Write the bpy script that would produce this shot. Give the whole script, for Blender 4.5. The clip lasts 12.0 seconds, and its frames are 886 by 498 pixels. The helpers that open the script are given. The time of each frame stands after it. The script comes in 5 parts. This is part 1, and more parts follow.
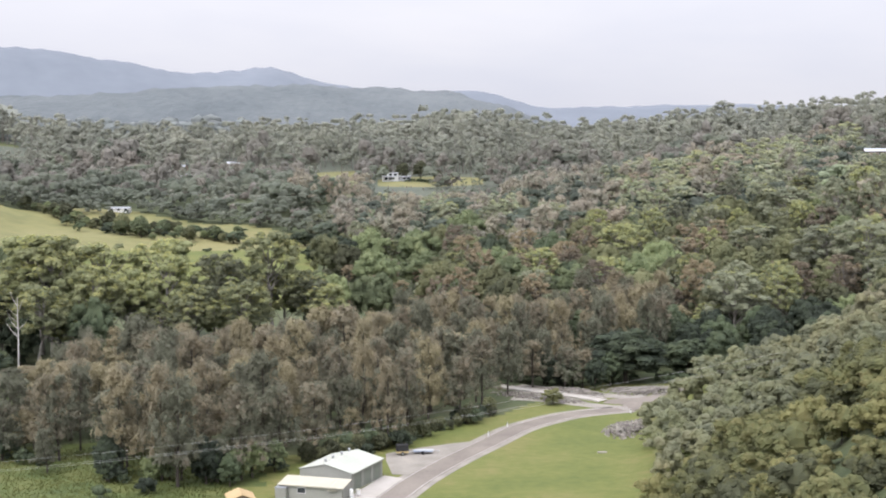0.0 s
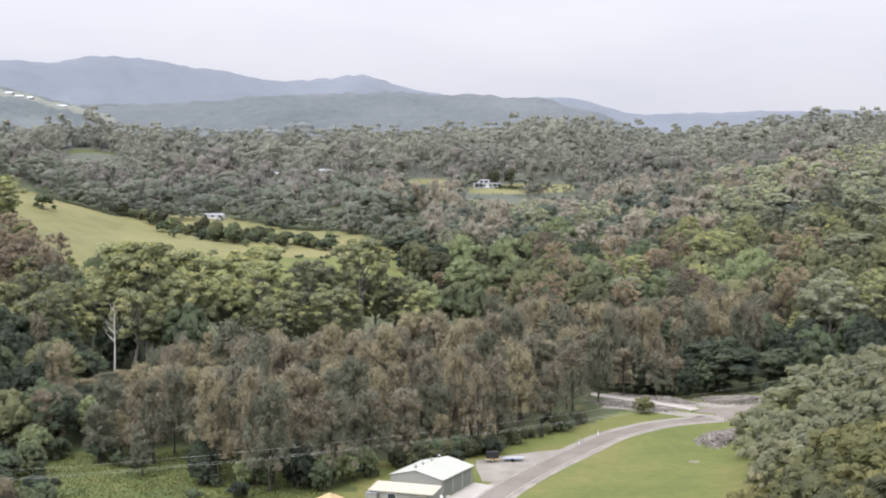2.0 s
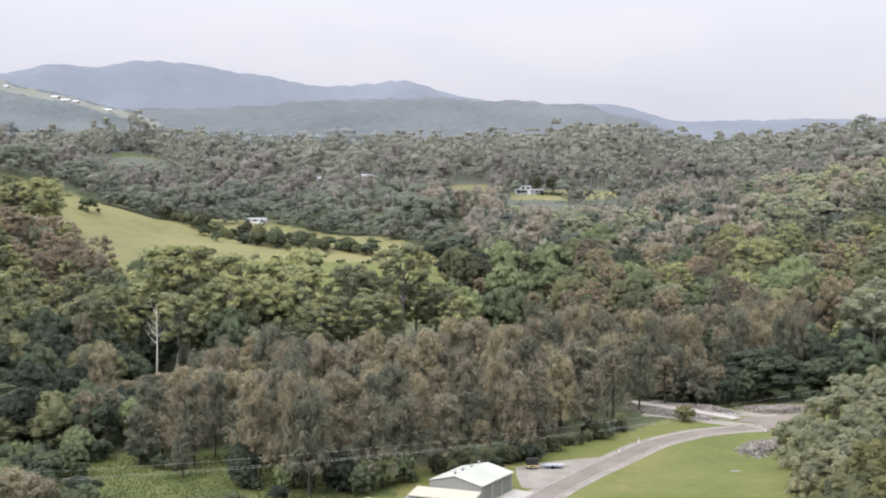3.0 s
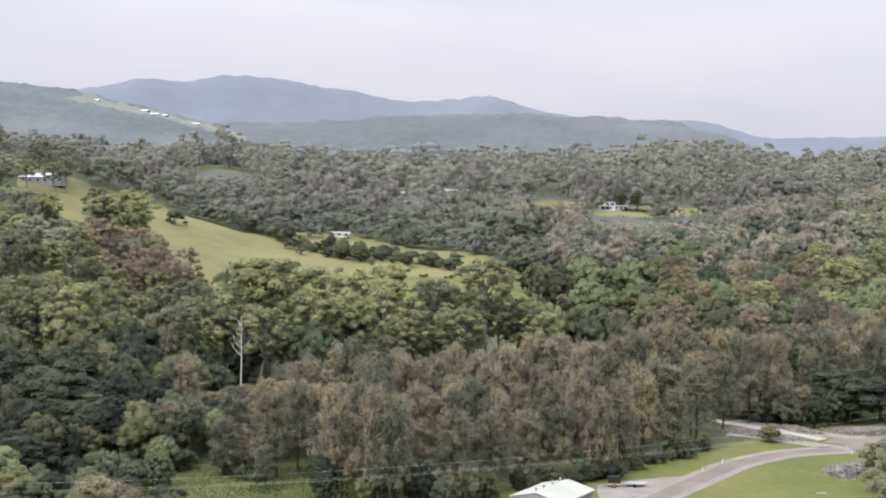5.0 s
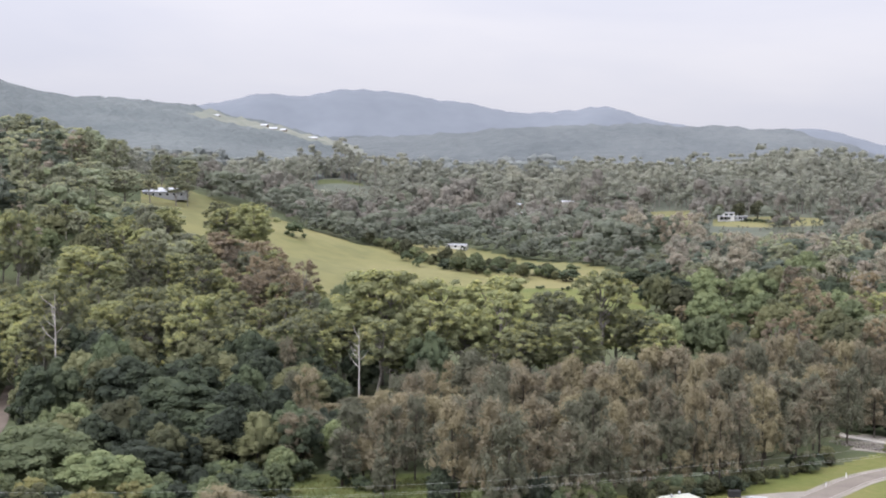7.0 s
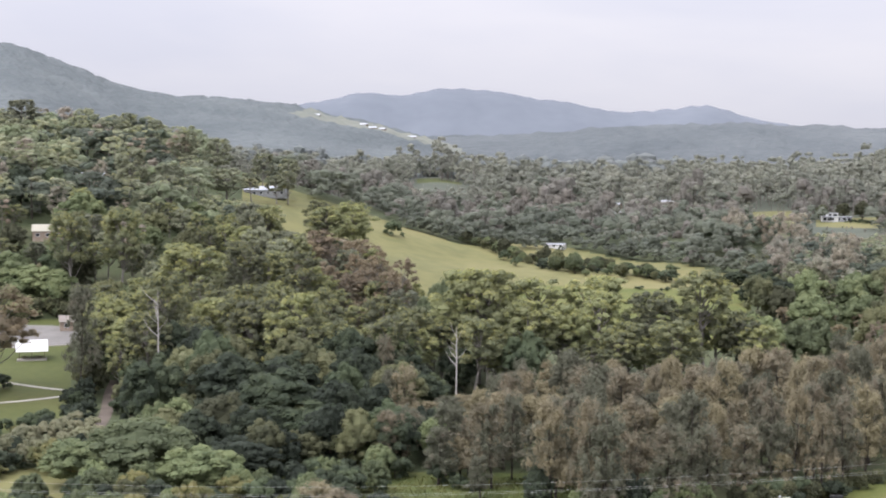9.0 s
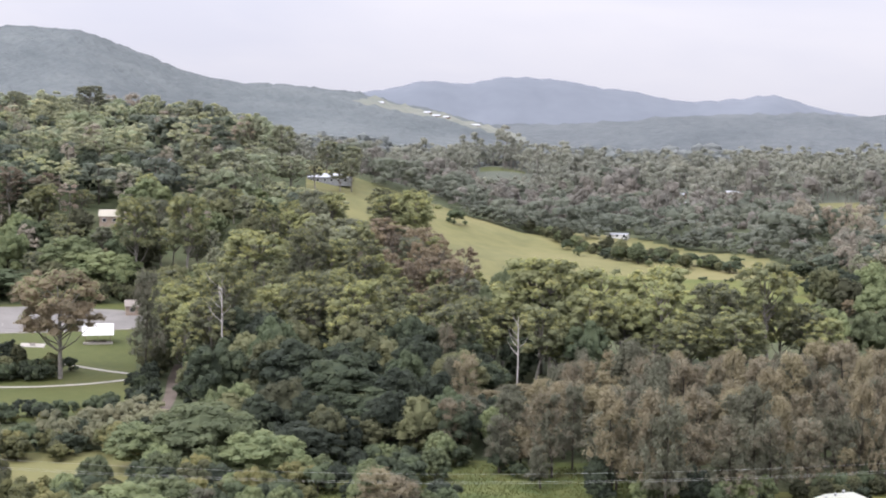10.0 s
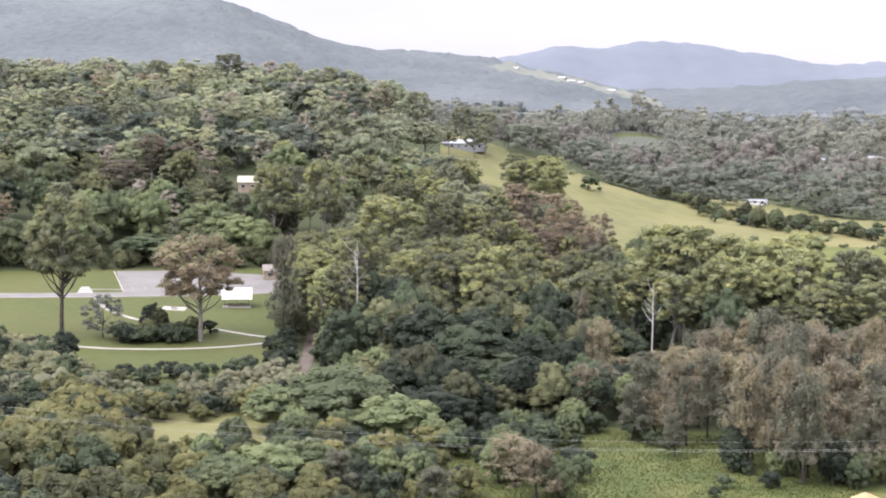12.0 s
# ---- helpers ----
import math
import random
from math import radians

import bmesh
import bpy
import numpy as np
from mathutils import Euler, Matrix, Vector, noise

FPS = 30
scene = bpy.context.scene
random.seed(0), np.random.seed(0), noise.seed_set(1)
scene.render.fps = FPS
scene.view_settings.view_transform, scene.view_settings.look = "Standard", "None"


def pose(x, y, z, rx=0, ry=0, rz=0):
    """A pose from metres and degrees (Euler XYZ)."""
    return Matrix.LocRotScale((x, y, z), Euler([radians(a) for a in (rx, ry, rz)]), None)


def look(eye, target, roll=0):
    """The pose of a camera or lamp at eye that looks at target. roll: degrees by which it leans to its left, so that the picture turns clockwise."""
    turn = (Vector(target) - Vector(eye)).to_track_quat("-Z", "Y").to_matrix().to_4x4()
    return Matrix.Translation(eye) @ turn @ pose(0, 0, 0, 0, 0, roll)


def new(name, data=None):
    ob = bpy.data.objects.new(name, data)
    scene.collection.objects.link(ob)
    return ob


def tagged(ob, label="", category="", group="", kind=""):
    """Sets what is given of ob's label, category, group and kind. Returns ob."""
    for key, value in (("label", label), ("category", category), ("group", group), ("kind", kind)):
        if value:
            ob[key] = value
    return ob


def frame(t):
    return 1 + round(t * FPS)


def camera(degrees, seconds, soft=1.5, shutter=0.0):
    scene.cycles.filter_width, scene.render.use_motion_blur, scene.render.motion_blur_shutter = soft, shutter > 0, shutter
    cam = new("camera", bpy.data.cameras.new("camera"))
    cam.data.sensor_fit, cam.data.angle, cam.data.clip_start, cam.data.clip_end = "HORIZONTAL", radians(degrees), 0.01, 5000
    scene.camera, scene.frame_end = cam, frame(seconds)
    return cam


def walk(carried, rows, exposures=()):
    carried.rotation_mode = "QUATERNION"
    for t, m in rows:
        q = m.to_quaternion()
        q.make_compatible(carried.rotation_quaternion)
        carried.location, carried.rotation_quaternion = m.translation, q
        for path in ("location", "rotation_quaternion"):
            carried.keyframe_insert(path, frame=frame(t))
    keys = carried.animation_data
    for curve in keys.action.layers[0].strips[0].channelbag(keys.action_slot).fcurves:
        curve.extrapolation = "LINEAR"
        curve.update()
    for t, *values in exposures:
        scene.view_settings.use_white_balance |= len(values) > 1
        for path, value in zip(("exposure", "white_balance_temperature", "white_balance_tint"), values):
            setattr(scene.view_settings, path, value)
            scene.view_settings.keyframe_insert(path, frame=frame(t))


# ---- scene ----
# The camera stands on a hilltop lookout and pans to the left with a long lens.
EYE = 59.0
cam = camera(34.25, 12.0, soft=1.9)
ROWS = [  # seconds, yaw to the left, pitch, lean
    (0.0, -0.00, -4.29, -0.00),
    (0.5, 0.73, -4.22, 0.07),
    (1.0, 1.65, -4.15, 0.13),
    (1.5, 2.68, -4.08, 0.16),
    (2.0, 3.62, -4.01, 0.10),
    (2.5, 4.40, -3.90, -0.05),
    (3.0, 5.27, -3.78, -0.24),
    (5.0, 8.59, -3.20, -0.62),
    (5.5, 9.72, -3.05, -0.56),
    (6.0, 10.88, -2.96, -0.44),
    (6.5, 12.10, -2.86, -0.28),
    (7.0, 13.23, -2.76, -0.14),
    (9.0, 17.14, -2.81, -0.28),
    (9.5, 18.37, -2.92, -0.48),
    (10.0, 19.63, -3.29, -0.71),
    (10.5, 20.90, -3.72, -0.83),
    (11.0, 22.20, -4.08, -0.73),
    (11.5, 23.52, -4.45, -0.52),
    (12.0, 24.96, -4.70, -0.51),
]
walk(cam, [(t, pose(0, 0, EYE, 90 + pitch, 0, yaw) @ pose(0, 0, 0, 0, 0, -lean)) for t, yaw, pitch, lean in ROWS],
     exposures=[(0.0, 0.22, 6500, 10), (3.0, 0.16, 6500, 10), (5.5, 0.09, 6500, 11), (9.0, 0.08, 6500, 12), (10.5, 0.25, 6500, 14), (12.0, 0.48, 6500, 15)])

# ---- world and light: a bright overcast sky ----
world = bpy.data.worlds.new("overcast_sky")
scene.world = world
world.use_nodes = True
wn, wl = world.node_tree.nodes, world.node_tree.links
wn.clear()


def wnode(kind, **values):
    n = wn.new(kind)
    for key, value in values.items():
        n.inputs[key].default_value = value
    return n


SUN_ELEVATION, SUN_TURN = 53.0, -149.0
sky = wnode("ShaderNodeTexSky")
sky.sky_type, sky.sun_disc = "NISHITA", False
sky.sun_elevation, sky.sun_rotation = radians(SUN_ELEVATION), radians(SUN_TURN)
coords = wnode("ShaderNodeTexCoord")
split = wnode("ShaderNodeSeparateXYZ")
wl.new(coords.outputs["Generated"], split.inputs[0])
height = wnode("ShaderNodeMapRange", **{"From Min": 0.0, "From Max": 1.0, "To Min": 0.66, "To Max": 2.2})
wl.new(split.outputs["Z"], height.inputs["Value"])
stretch = wnode("ShaderNodeMapping", **{"Scale": (2.2, 2.2, 9.0)})
wl.new(coords.outputs["Generated"], stretch.inputs["Vector"])
cloud = wnode("ShaderNodeTexNoise", **{"Scale": 1.7, "Detail": 5.0, "Roughness": 0.5, "Distortion": 0.3})
wl.new(stretch.outputs[0], cloud.inputs["Vector"])
# the veiled sun brightens the cloud around it, high behind the lookout
SUN_FROM = Vector((-0.30, -0.52, 0.80)).normalized()
toward = wn.new("ShaderNodeVectorMath")
toward.operation = "DOT_PRODUCT"
wl.new(coords.outputs["Generated"], toward.inputs[0])
toward.inputs[1].default_value = SUN_FROM
glow = wnode("ShaderNodeMapRange", **{"From Min": 0.0, "From Max": 1.0, "To Min": 0.0, "To Max": 2.2})
glow.interpolation_type = "SMOOTHSTEP"
wl.new(toward.outputs["Value"], glow.inputs["Value"])
bright = wn.new("ShaderNodeMath")
wl.new(height.outputs["Result"], bright.inputs[0])
wl.new(glow.outputs["Result"], bright.inputs[1])
tone = wn.new("ShaderNodeValToRGB")
tone.color_ramp.elements[0].position, tone.color_ramp.elements[0].color = 0.32, (0.90, 0.918, 1.055, 1)
tone.color_ramp.elements[1].position, tone.color_ramp.elements[1].color = 0.68, (1.03, 1.025, 1.12, 1)
wl.new(cloud.outputs["Fac"], tone.inputs["Fac"])
grey = wn.new("ShaderNodeVectorMath")
grey.operation = "SCALE"
wl.new(tone.outputs["Color"], grey.inputs[0])
wl.new(bright.outputs[0], grey.inputs["Scale"])
veil = wnode("ShaderNodeBackground", Strength=1.0)
wl.new(grey.outputs[0], veil.inputs["Color"])
blue = wnode("ShaderNodeBackground", Strength=0.08)
wl.new(sky.outputs[0], blue.inputs["Color"])
mixed = wnode("ShaderNodeMixShader", Fac=0.94)
wl.new(blue.outputs[0], mixed.inputs[1])
wl.new(veil.outputs[0], mixed.inputs[2])
wl.new(mixed.outputs[0], wnode("ShaderNodeOutputWorld").inputs["Surface"])

sun = new("sun", bpy.data.lights.new("sun", "SUN"))
sun.data.energy, sun.data.angle, sun.data.color = 1.5, radians(12), (1.0, 0.96, 0.88)
# the veiled sun stands behind the lookout, to its left
sun.matrix_basis = look((0, 0, 0), -SUN_FROM)

# ---- materials ----
ALBEDO = 0.765  # all base colours, against the brightness of the sky


def material(name, colors, scales=(0.08, 0.9), rough=0.8, bump=0.0, island=0.0, per_object=0.0, metal=0.0, bump_scale=None, leaf=0.0, cells=0.0, world_space=False):
    """Two or three colours blended by noise at two scales; island: hue and value spread piece by piece; per_object: the same, thing by thing."""
    m = bpy.data.materials.new(name)
    m.use_nodes = True
    n, l = m.node_tree.nodes, m.node_tree.links
    b = n["Principled BSDF"]
    b.inputs["Roughness"].default_value, b.inputs["Metallic"].default_value = rough, metal
    b.inputs["Specular IOR Level"].default_value = 0.25
    if world_space:
        where = n.new("ShaderNodeNewGeometry").outputs["Position"]
    else:
        where = n.new("ShaderNodeTexCoord").outputs["Object"]
    big, fine = n.new("ShaderNodeTexNoise"), n.new("ShaderNodeTexNoise")
    for tex, s, d in ((big, scales[0], 3), (fine, scales[1], 4)):
        tex.inputs["Scale"].default_value, tex.inputs["Detail"].default_value = s, d
        l.new(where, tex.inputs["Vector"])
    mix = n.new("ShaderNodeMath")
    mix.operation = "MULTIPLY_ADD"
    l.new(fine.outputs["Fac"], mix.inputs[0])
    mix.inputs[1].default_value = 0.5
    half = n.new("ShaderNodeMath")
    half.operation = "MULTIPLY_ADD"
    l.new(big.outputs["Fac"], half.inputs[0])
    half.inputs[1].default_value, half.inputs[2].default_value = 0.9, -0.2
    l.new(half.outputs[0], mix.inputs[2])
    ramp = n.new("ShaderNodeValToRGB")
    els = ramp.color_ramp.elements
    while len(els) < len(colors):
        els.new(0.5)
    for i, (e, c) in enumerate(zip(els, colors)):
        e.position, e.color = 0.28 + 0.44 * i / (len(colors) - 1), (*[ALBEDO * v for v in c], 1)
    if per_object:
        lot = n.new("ShaderNodeMapRange")
        lot.inputs["To Min"].default_value, lot.inputs["To Max"].default_value = -0.9 * per_object, 0.9 * per_object
        l.new(n.new("ShaderNodeObjectInfo").outputs["Random"], lot.inputs["Value"])
        moved = n.new("ShaderNodeMath")
        l.new(mix.outputs[0], moved.inputs[0])
        l.new(lot.outputs["Result"], moved.inputs[1])
        mix = moved
    l.new(mix.outputs[0], ramp.inputs["Fac"])
    out = ramp.outputs["Color"]
    for spread, source in ((island, ("ShaderNodeNewGeometry", "Random Per Island")), (per_object, ("ShaderNodeObjectInfo", "Random"))):
        if spread:
            rnd = n.new(source[0]).outputs[source[1]]
            hsv = n.new("ShaderNodeHueSaturation")
            for key, low, high in (("Hue", 0.5 - 0.06 * spread, 0.5 + 0.06 * spread), ("Value", 1 - 0.4 * spread, 1 + 0.4 * spread)):
                mr = n.new("ShaderNodeMapRange")
                mr.inputs["To Min"].default_value, mr.inputs["To Max"].default_value = low, high
                l.new(rnd, mr.inputs["Value"])
                l.new(mr.outputs["Result"], hsv.inputs[key])
            l.new(out, hsv.inputs["Color"])
            out = hsv.outputs["Color"]
    if cells:  # tree by tree, where many stand in one mesh
        spots = n.new("ShaderNodeTexVoronoi")
        spots.voronoi_dimensions = "2D"
        spots.inputs["Scale"].default_value = cells
        l.new(where, spots.inputs["Vector"])
        lot_ = n.new("ShaderNodeSeparateColor")
        l.new(spots.outputs["Color"], lot_.inputs[0])
        hsv = n.new("ShaderNodeHueSaturation")
        for key, chan, low, high_ in (("Hue", 0, 0.488, 0.512), ("Value", 1, 0.87, 1.13), ("Saturation", 2, 0.8, 1.0)):
            mr = n.new("ShaderNodeMapRange")
            mr.inputs["To Min"].default_value, mr.inputs["To Max"].default_value = low, high_
            l.new(lot_.outputs[chan], mr.inputs["Value"])
            l.new(mr.outputs["Result"], hsv.inputs[key])
        l.new(out, hsv.inputs["Color"])
        out = hsv.outputs["Color"]
    l.new(out, b.inputs["Base Color"])
    if leaf:  # light that passes through the leaves
        thin, both = n.new("ShaderNodeBsdfTranslucent"), n.new("ShaderNodeMixShader")
        l.new(out, thin.inputs["Color"])
        both.inputs[0].default_value = leaf
        l.new(b.outputs[0], both.inputs[1])
        l.new(thin.outputs[0], both.inputs[2])
        l.new(both.outputs[0], n["Material Output"].inputs["Surface"])
    if bump:
        bt = fine
        if bump_scale:
            bt = n.new("ShaderNodeTexNoise")
            bt.inputs["Scale"].default_value, bt.inputs["Detail"].default_value = bump_scale, 4
            l.new(where, bt.inputs["Vector"])
        bm_ = n.new("ShaderNodeBump")
        bm_.inputs["Strength"].default_value, bm_.inputs["Distance"].default_value = min(bump, 1), max(bump, 0.05)
        l.new(bt.outputs["Fac"], bm_.inputs["Height"])
        l.new(bm_.outputs["Normal"], b.inputs["Normal"])
    return m


M = {
    "grass": material("mown_grass", [(0.081, 0.101, 0.023), (0.113, 0.126, 0.031), (0.162, 0.146, 0.052)], (0.05, 0.5), 0.9, 0.3, bump_scale=2.0),
    "lush": material("lush_grass", [(0.050, 0.072, 0.020), (0.076, 0.096, 0.026), (0.111, 0.116, 0.037)], (0.12, 0.9), 0.9, 0.4, bump_scale=1.5),
    "lawn": material("park_lawn", [(0.057, 0.072, 0.019), (0.076, 0.088, 0.023), (0.095, 0.100, 0.030)], (0.02, 0.4), 0.9, 0.2, bump_scale=2.0),
    "pasture": material("dry_pasture", [(0.119, 0.121, 0.046), (0.161, 0.155, 0.060), (0.192, 0.172, 0.072)], (0.015, 0.12), 0.9, 0.3, bump_scale=1.0),
    "floor": material("forest_floor", [(0.042, 0.056, 0.024), (0.064, 0.079, 0.035), (0.083, 0.086, 0.043)], (0.05, 0.5), 0.95, 0.5, bump_scale=0.8),
    "woods": material("far_woods_floor", [(0.072, 0.084, 0.064), (0.092, 0.102, 0.076), (0.115, 0.120, 0.088)], (0.008, 0.06), 0.95, 0.9, bump_scale=0.08),
    # haze is put into these two hill colours: greyed and blued with distance
    "hills": material("haze_tinted_hills", [(0.081, 0.094, 0.100), (0.104, 0.117, 0.122), (0.128, 0.141, 0.144)], (0.0035, 0.04), 1.0, 7.0, bump_scale=0.05),
    "hills_far": material("haze_tinted_far_hills", [(0.128, 0.144, 0.167), (0.143, 0.160, 0.184), (0.158, 0.175, 0.200)], (0.003, 0.02), 1.0, 0.6, bump_scale=0.03),
    "hill_pasture": material("far_hill_pasture", [(0.14, 0.152, 0.13), (0.168, 0.178, 0.148), (0.192, 0.198, 0.16)], (0.01, 0.06), 0.95, 0.3, bump_scale=0.3),
    # the slope is greyed and blued the same way, to carry haze
    "slope": material("haze_tinted_slope", [(0.086, 0.101, 0.104), (0.107, 0.122, 0.125), (0.132, 0.148, 0.148)], (0.006, 0.075), 1.0, 6.0, bump_scale=0.07),
    "asphalt": material("worn_asphalt", [(0.145, 0.125, 0.106), (0.184, 0.159, 0.135), (0.218, 0.190, 0.160)], (0.12, 1.5), 0.9, 0.1),
    "bitumen": material("grey_bitumen", [(0.150, 0.142, 0.131), (0.185, 0.175, 0.162), (0.215, 0.204, 0.187)], (0.1, 1.5), 0.9, 0.1),
    "roof_brown": material("grey_brown_roof", [(0.20, 0.175, 0.15), (0.26, 0.23, 0.20)], (0.3, 3.0), 0.7),
    "gravel": material("grey_gravel", [(0.18, 0.165, 0.14), (0.24, 0.22, 0.19), (0.29, 0.265, 0.225)], (0.2, 2.5), 0.95, 0.2),
    "concrete": material("pale_concrete", [(0.289, 0.272, 0.238), (0.357, 0.332, 0.297), (0.399, 0.374, 0.340)], (0.15, 2.0), 0.85, 0.05),
    "line": material("worn_white_paint", [(0.24, 0.22, 0.20), (0.42, 0.40, 0.37)], (0.5, 5.0), 0.7),
    "white": material("white_paint", [(0.62, 0.62, 0.60), (0.74, 0.74, 0.72)], (0.4, 4.0), 0.5),
    "dirt": material("brown_dirt", [(0.11, 0.088, 0.072), (0.16, 0.130, 0.106)], (0.2, 1.5), 0.95, 0.3),
    "rock": material("grey_rock", [(0.135, 0.122, 0.107), (0.195, 0.177, 0.155), (0.255, 0.232, 0.20)], (0.6, 4.0), 0.95, 0.3, island=0.5),
    "steel_green": material("pale_green_steel", [(0.242, 0.245, 0.215), (0.294, 0.294, 0.263)], (0.2, 3.0), 0.5, per_object=0.0),
    "roof_green": material("pale_green_roof", [(0.348, 0.365, 0.313), (0.420, 0.427, 0.371)], (0.2, 3.0), 0.5),
    "roof_cream": material("cream_roof", [(0.36, 0.34, 0.27), (0.43, 0.405, 0.32)], (0.2, 3.0), 0.5),
    "door_green": material("grey_green_door", [(0.16, 0.18, 0.145), (0.20, 0.22, 0.18)], (0.3, 3.0), 0.5),
    "roof_tan": material("tan_roof", [(0.36, 0.26, 0.13), (0.45, 0.33, 0.18)], (0.3, 3.0), 0.6),
    "roof_grey": material("grey_roof", [(0.22, 0.23, 0.24), (0.30, 0.31, 0.32)], (0.3, 3.0), 0.6),
    "roof_pale": material("pale_metal_roof", [(0.40, 0.42, 0.45), (0.48, 0.50, 0.53)], (0.3, 3.0), 0.5),
    "brick": material("pale_brick", [(0.28, 0.22, 0.17), (0.36, 0.29, 0.23)], (0.5, 6.0), 0.85),
    "dark": material("dark_paint", [(0.018, 0.018, 0.018), (0.03, 0.03, 0.03)], (0.5, 4.0), 0.6),
    "metal": material("galvanised_metal", [(0.35, 0.36, 0.36), (0.45, 0.46, 0.46)], (0.6, 6.0), 0.45, metal=0.6),
    "glass": material("dark_window", [(0.03, 0.035, 0.04), (0.05, 0.055, 0.06)], (0.5, 4.0), 0.1),
    "wood": material("weathered_wood", [(0.14, 0.10, 0.07), (0.2, 0.15, 0.11)], (0.5, 5.0), 0.85),
    "rubber": material("black_rubber", [(0.015, 0.015, 0.015), (0.025, 0.025, 0.025)], (1.0, 6.0), 0.8),
    "tray": material("blue_grey_metal", [(0.22, 0.26, 0.32), (0.3, 0.34, 0.4)], (0.5, 4.0), 0.5),
    "yellow": material("faded_yellow_paint", [(0.42, 0.33, 0.16), (0.5, 0.4, 0.2)], (0.5, 4.0), 0.6),
    "wire": material("dull_wire", [(0.48, 0.48, 0.47), (0.58, 0.58, 0.57)], (0.5, 2.0), 0.6),
    "bark": material("dark_bark", [(0.05, 0.042, 0.035), (0.10, 0.085, 0.07)], (0.6, 4.0), 0.95, 0.2),
    "bark_pale": material("pale_gum_bark", [(0.16, 0.145, 0.125), (0.30, 0.28, 0.25)], (0.4, 2.0), 0.9),
    "bark_white": material("bleached_bark", [(0.34, 0.32, 0.30), (0.50, 0.47, 0.44)], (0.5, 3.0), 0.9),
}
# foliage: name, three colours, spread leaf by leaf and tree by tree
LEAVES = (
    # gum leaves paled and greyed to stand for haze on the wooded hill
    ("gum_hazed", "hazed_gum_leaves", [(0.182, 0.196, 0.139), (0.239, 0.253, 0.169), (0.301, 0.306, 0.201)], 0.08, 0.26),
    ("olive", "olive_broad_leaves", [(0.089, 0.098, 0.058), (0.137, 0.145, 0.077), (0.192, 0.189, 0.098)], 0.09, 0.30),
    ("silver", "silver_wattle_leaves", [(0.189, 0.202, 0.165), (0.252, 0.252, 0.212), (0.328, 0.315, 0.271)], 0.08, 0.2),
    ("casuarina", "casuarina_needles", [(0.176, 0.186, 0.130), (0.246, 0.216, 0.154), (0.286, 0.238, 0.156)], 0.06, 0.36),
    ("gum", "gum_leaves", [(0.146, 0.161, 0.105), (0.228, 0.244, 0.130), (0.309, 0.314, 0.155)], 0.08, 0.26),
    # young leaves, and the light on crown tops put into their colour
    ("gum_new_lit", "new_lit_gum_leaves", [(0.232, 0.248, 0.104), (0.313, 0.315, 0.117), (0.374, 0.348, 0.140)], 0.08, 0.26),
    ("rain", "broad_dark_leaves", [(0.047, 0.062, 0.043), (0.075, 0.095, 0.057), (0.112, 0.134, 0.073)], 0.09, 0.30),
    ("fig", "bright_broad_leaves", [(0.134, 0.166, 0.092), (0.193, 0.228, 0.114), (0.254, 0.282, 0.136)], 0.09, 0.24),
    ("scrub", "wattle_leaves", [(0.099, 0.110, 0.061), (0.160, 0.164, 0.071), (0.228, 0.204, 0.090)], 0.08, 0.24),
    ("rust", "reddish_gum_leaves", [(0.169, 0.152, 0.111), (0.233, 0.193, 0.135), (0.297, 0.233, 0.153)], 0.08, 0.22),
)
for key, name, colors, one, many in LEAVES:
    M[key] = material(name, colors, (0.15, 1.1), 0.85, island=one, per_object=many, leaf=0.42, bump=0.35, bump_scale=2.2)
    if key in ("gum_hazed", "olive", "silver"):
        continue
    # the woods' copies are lifted and greyed: haze put into the leaf colour
    hazed_colors = [(1.3 * c[0] + 0.048, 1.3 * c[1] + 0.049, 1.3 * c[2] + 0.052) for c in colors]
    M[key + "_wood"] = material(name + "_hazed_in_the_woods", hazed_colors, (0.012, 0.30), 0.9, island=0.4 * one, cells=0.06, leaf=0.5, world_space=True, bump=0.5, bump_scale=1.2)
M["tuft"] = material("long_grass", [(0.106, 0.128, 0.046), (0.148, 0.163, 0.057), (0.201, 0.190, 0.076)], (0.06, 0.4), 0.9, island=0.05, leaf=0.5)
# far leaves carry painted haze: paler, greyer, bluest on the hill
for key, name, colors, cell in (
    ("gum_far_hazed", "hazed_far_gum_leaves", [(0.241, 0.253, 0.202), (0.288, 0.297, 0.234), (0.335, 0.338, 0.262)], 0.07),
    ("brown_far", "hazed_casuarina_needles", [(0.231, 0.227, 0.193), (0.271, 0.255, 0.216), (0.311, 0.283, 0.234)], 0.08),
    ("green_far", "hazed_broad_leaves", [(0.160, 0.182, 0.143), (0.194, 0.215, 0.161), (0.228, 0.244, 0.181)], 0.08),
    ("hill_hazed", "hazed_hill_leaves", [(0.227, 0.254, 0.245), (0.258, 0.283, 0.272), (0.289, 0.313, 0.295)], 0.05),
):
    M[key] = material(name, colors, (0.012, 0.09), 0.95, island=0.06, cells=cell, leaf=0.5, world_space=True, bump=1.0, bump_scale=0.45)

# ---- the lie of the land ----
def smooth(x, a, b):
    u = np.clip((x - a) / (b - a), 0, 1)
    return u * u * (3 - 2 * u)


def polar(x, y):
    return np.hypot(x, y), np.degrees(np.arctan2(x, y))


def spot(az, r):
    """Plan position at a bearing (degrees to the right of ahead) and a distance."""
    return r * math.sin(radians(az)), r * math.cos(radians(az))


def ridge(r, az, r0, width, bearings, rises):
    """A range of hills whose crest stands at the distance r0, rising by that many degrees over the eye."""
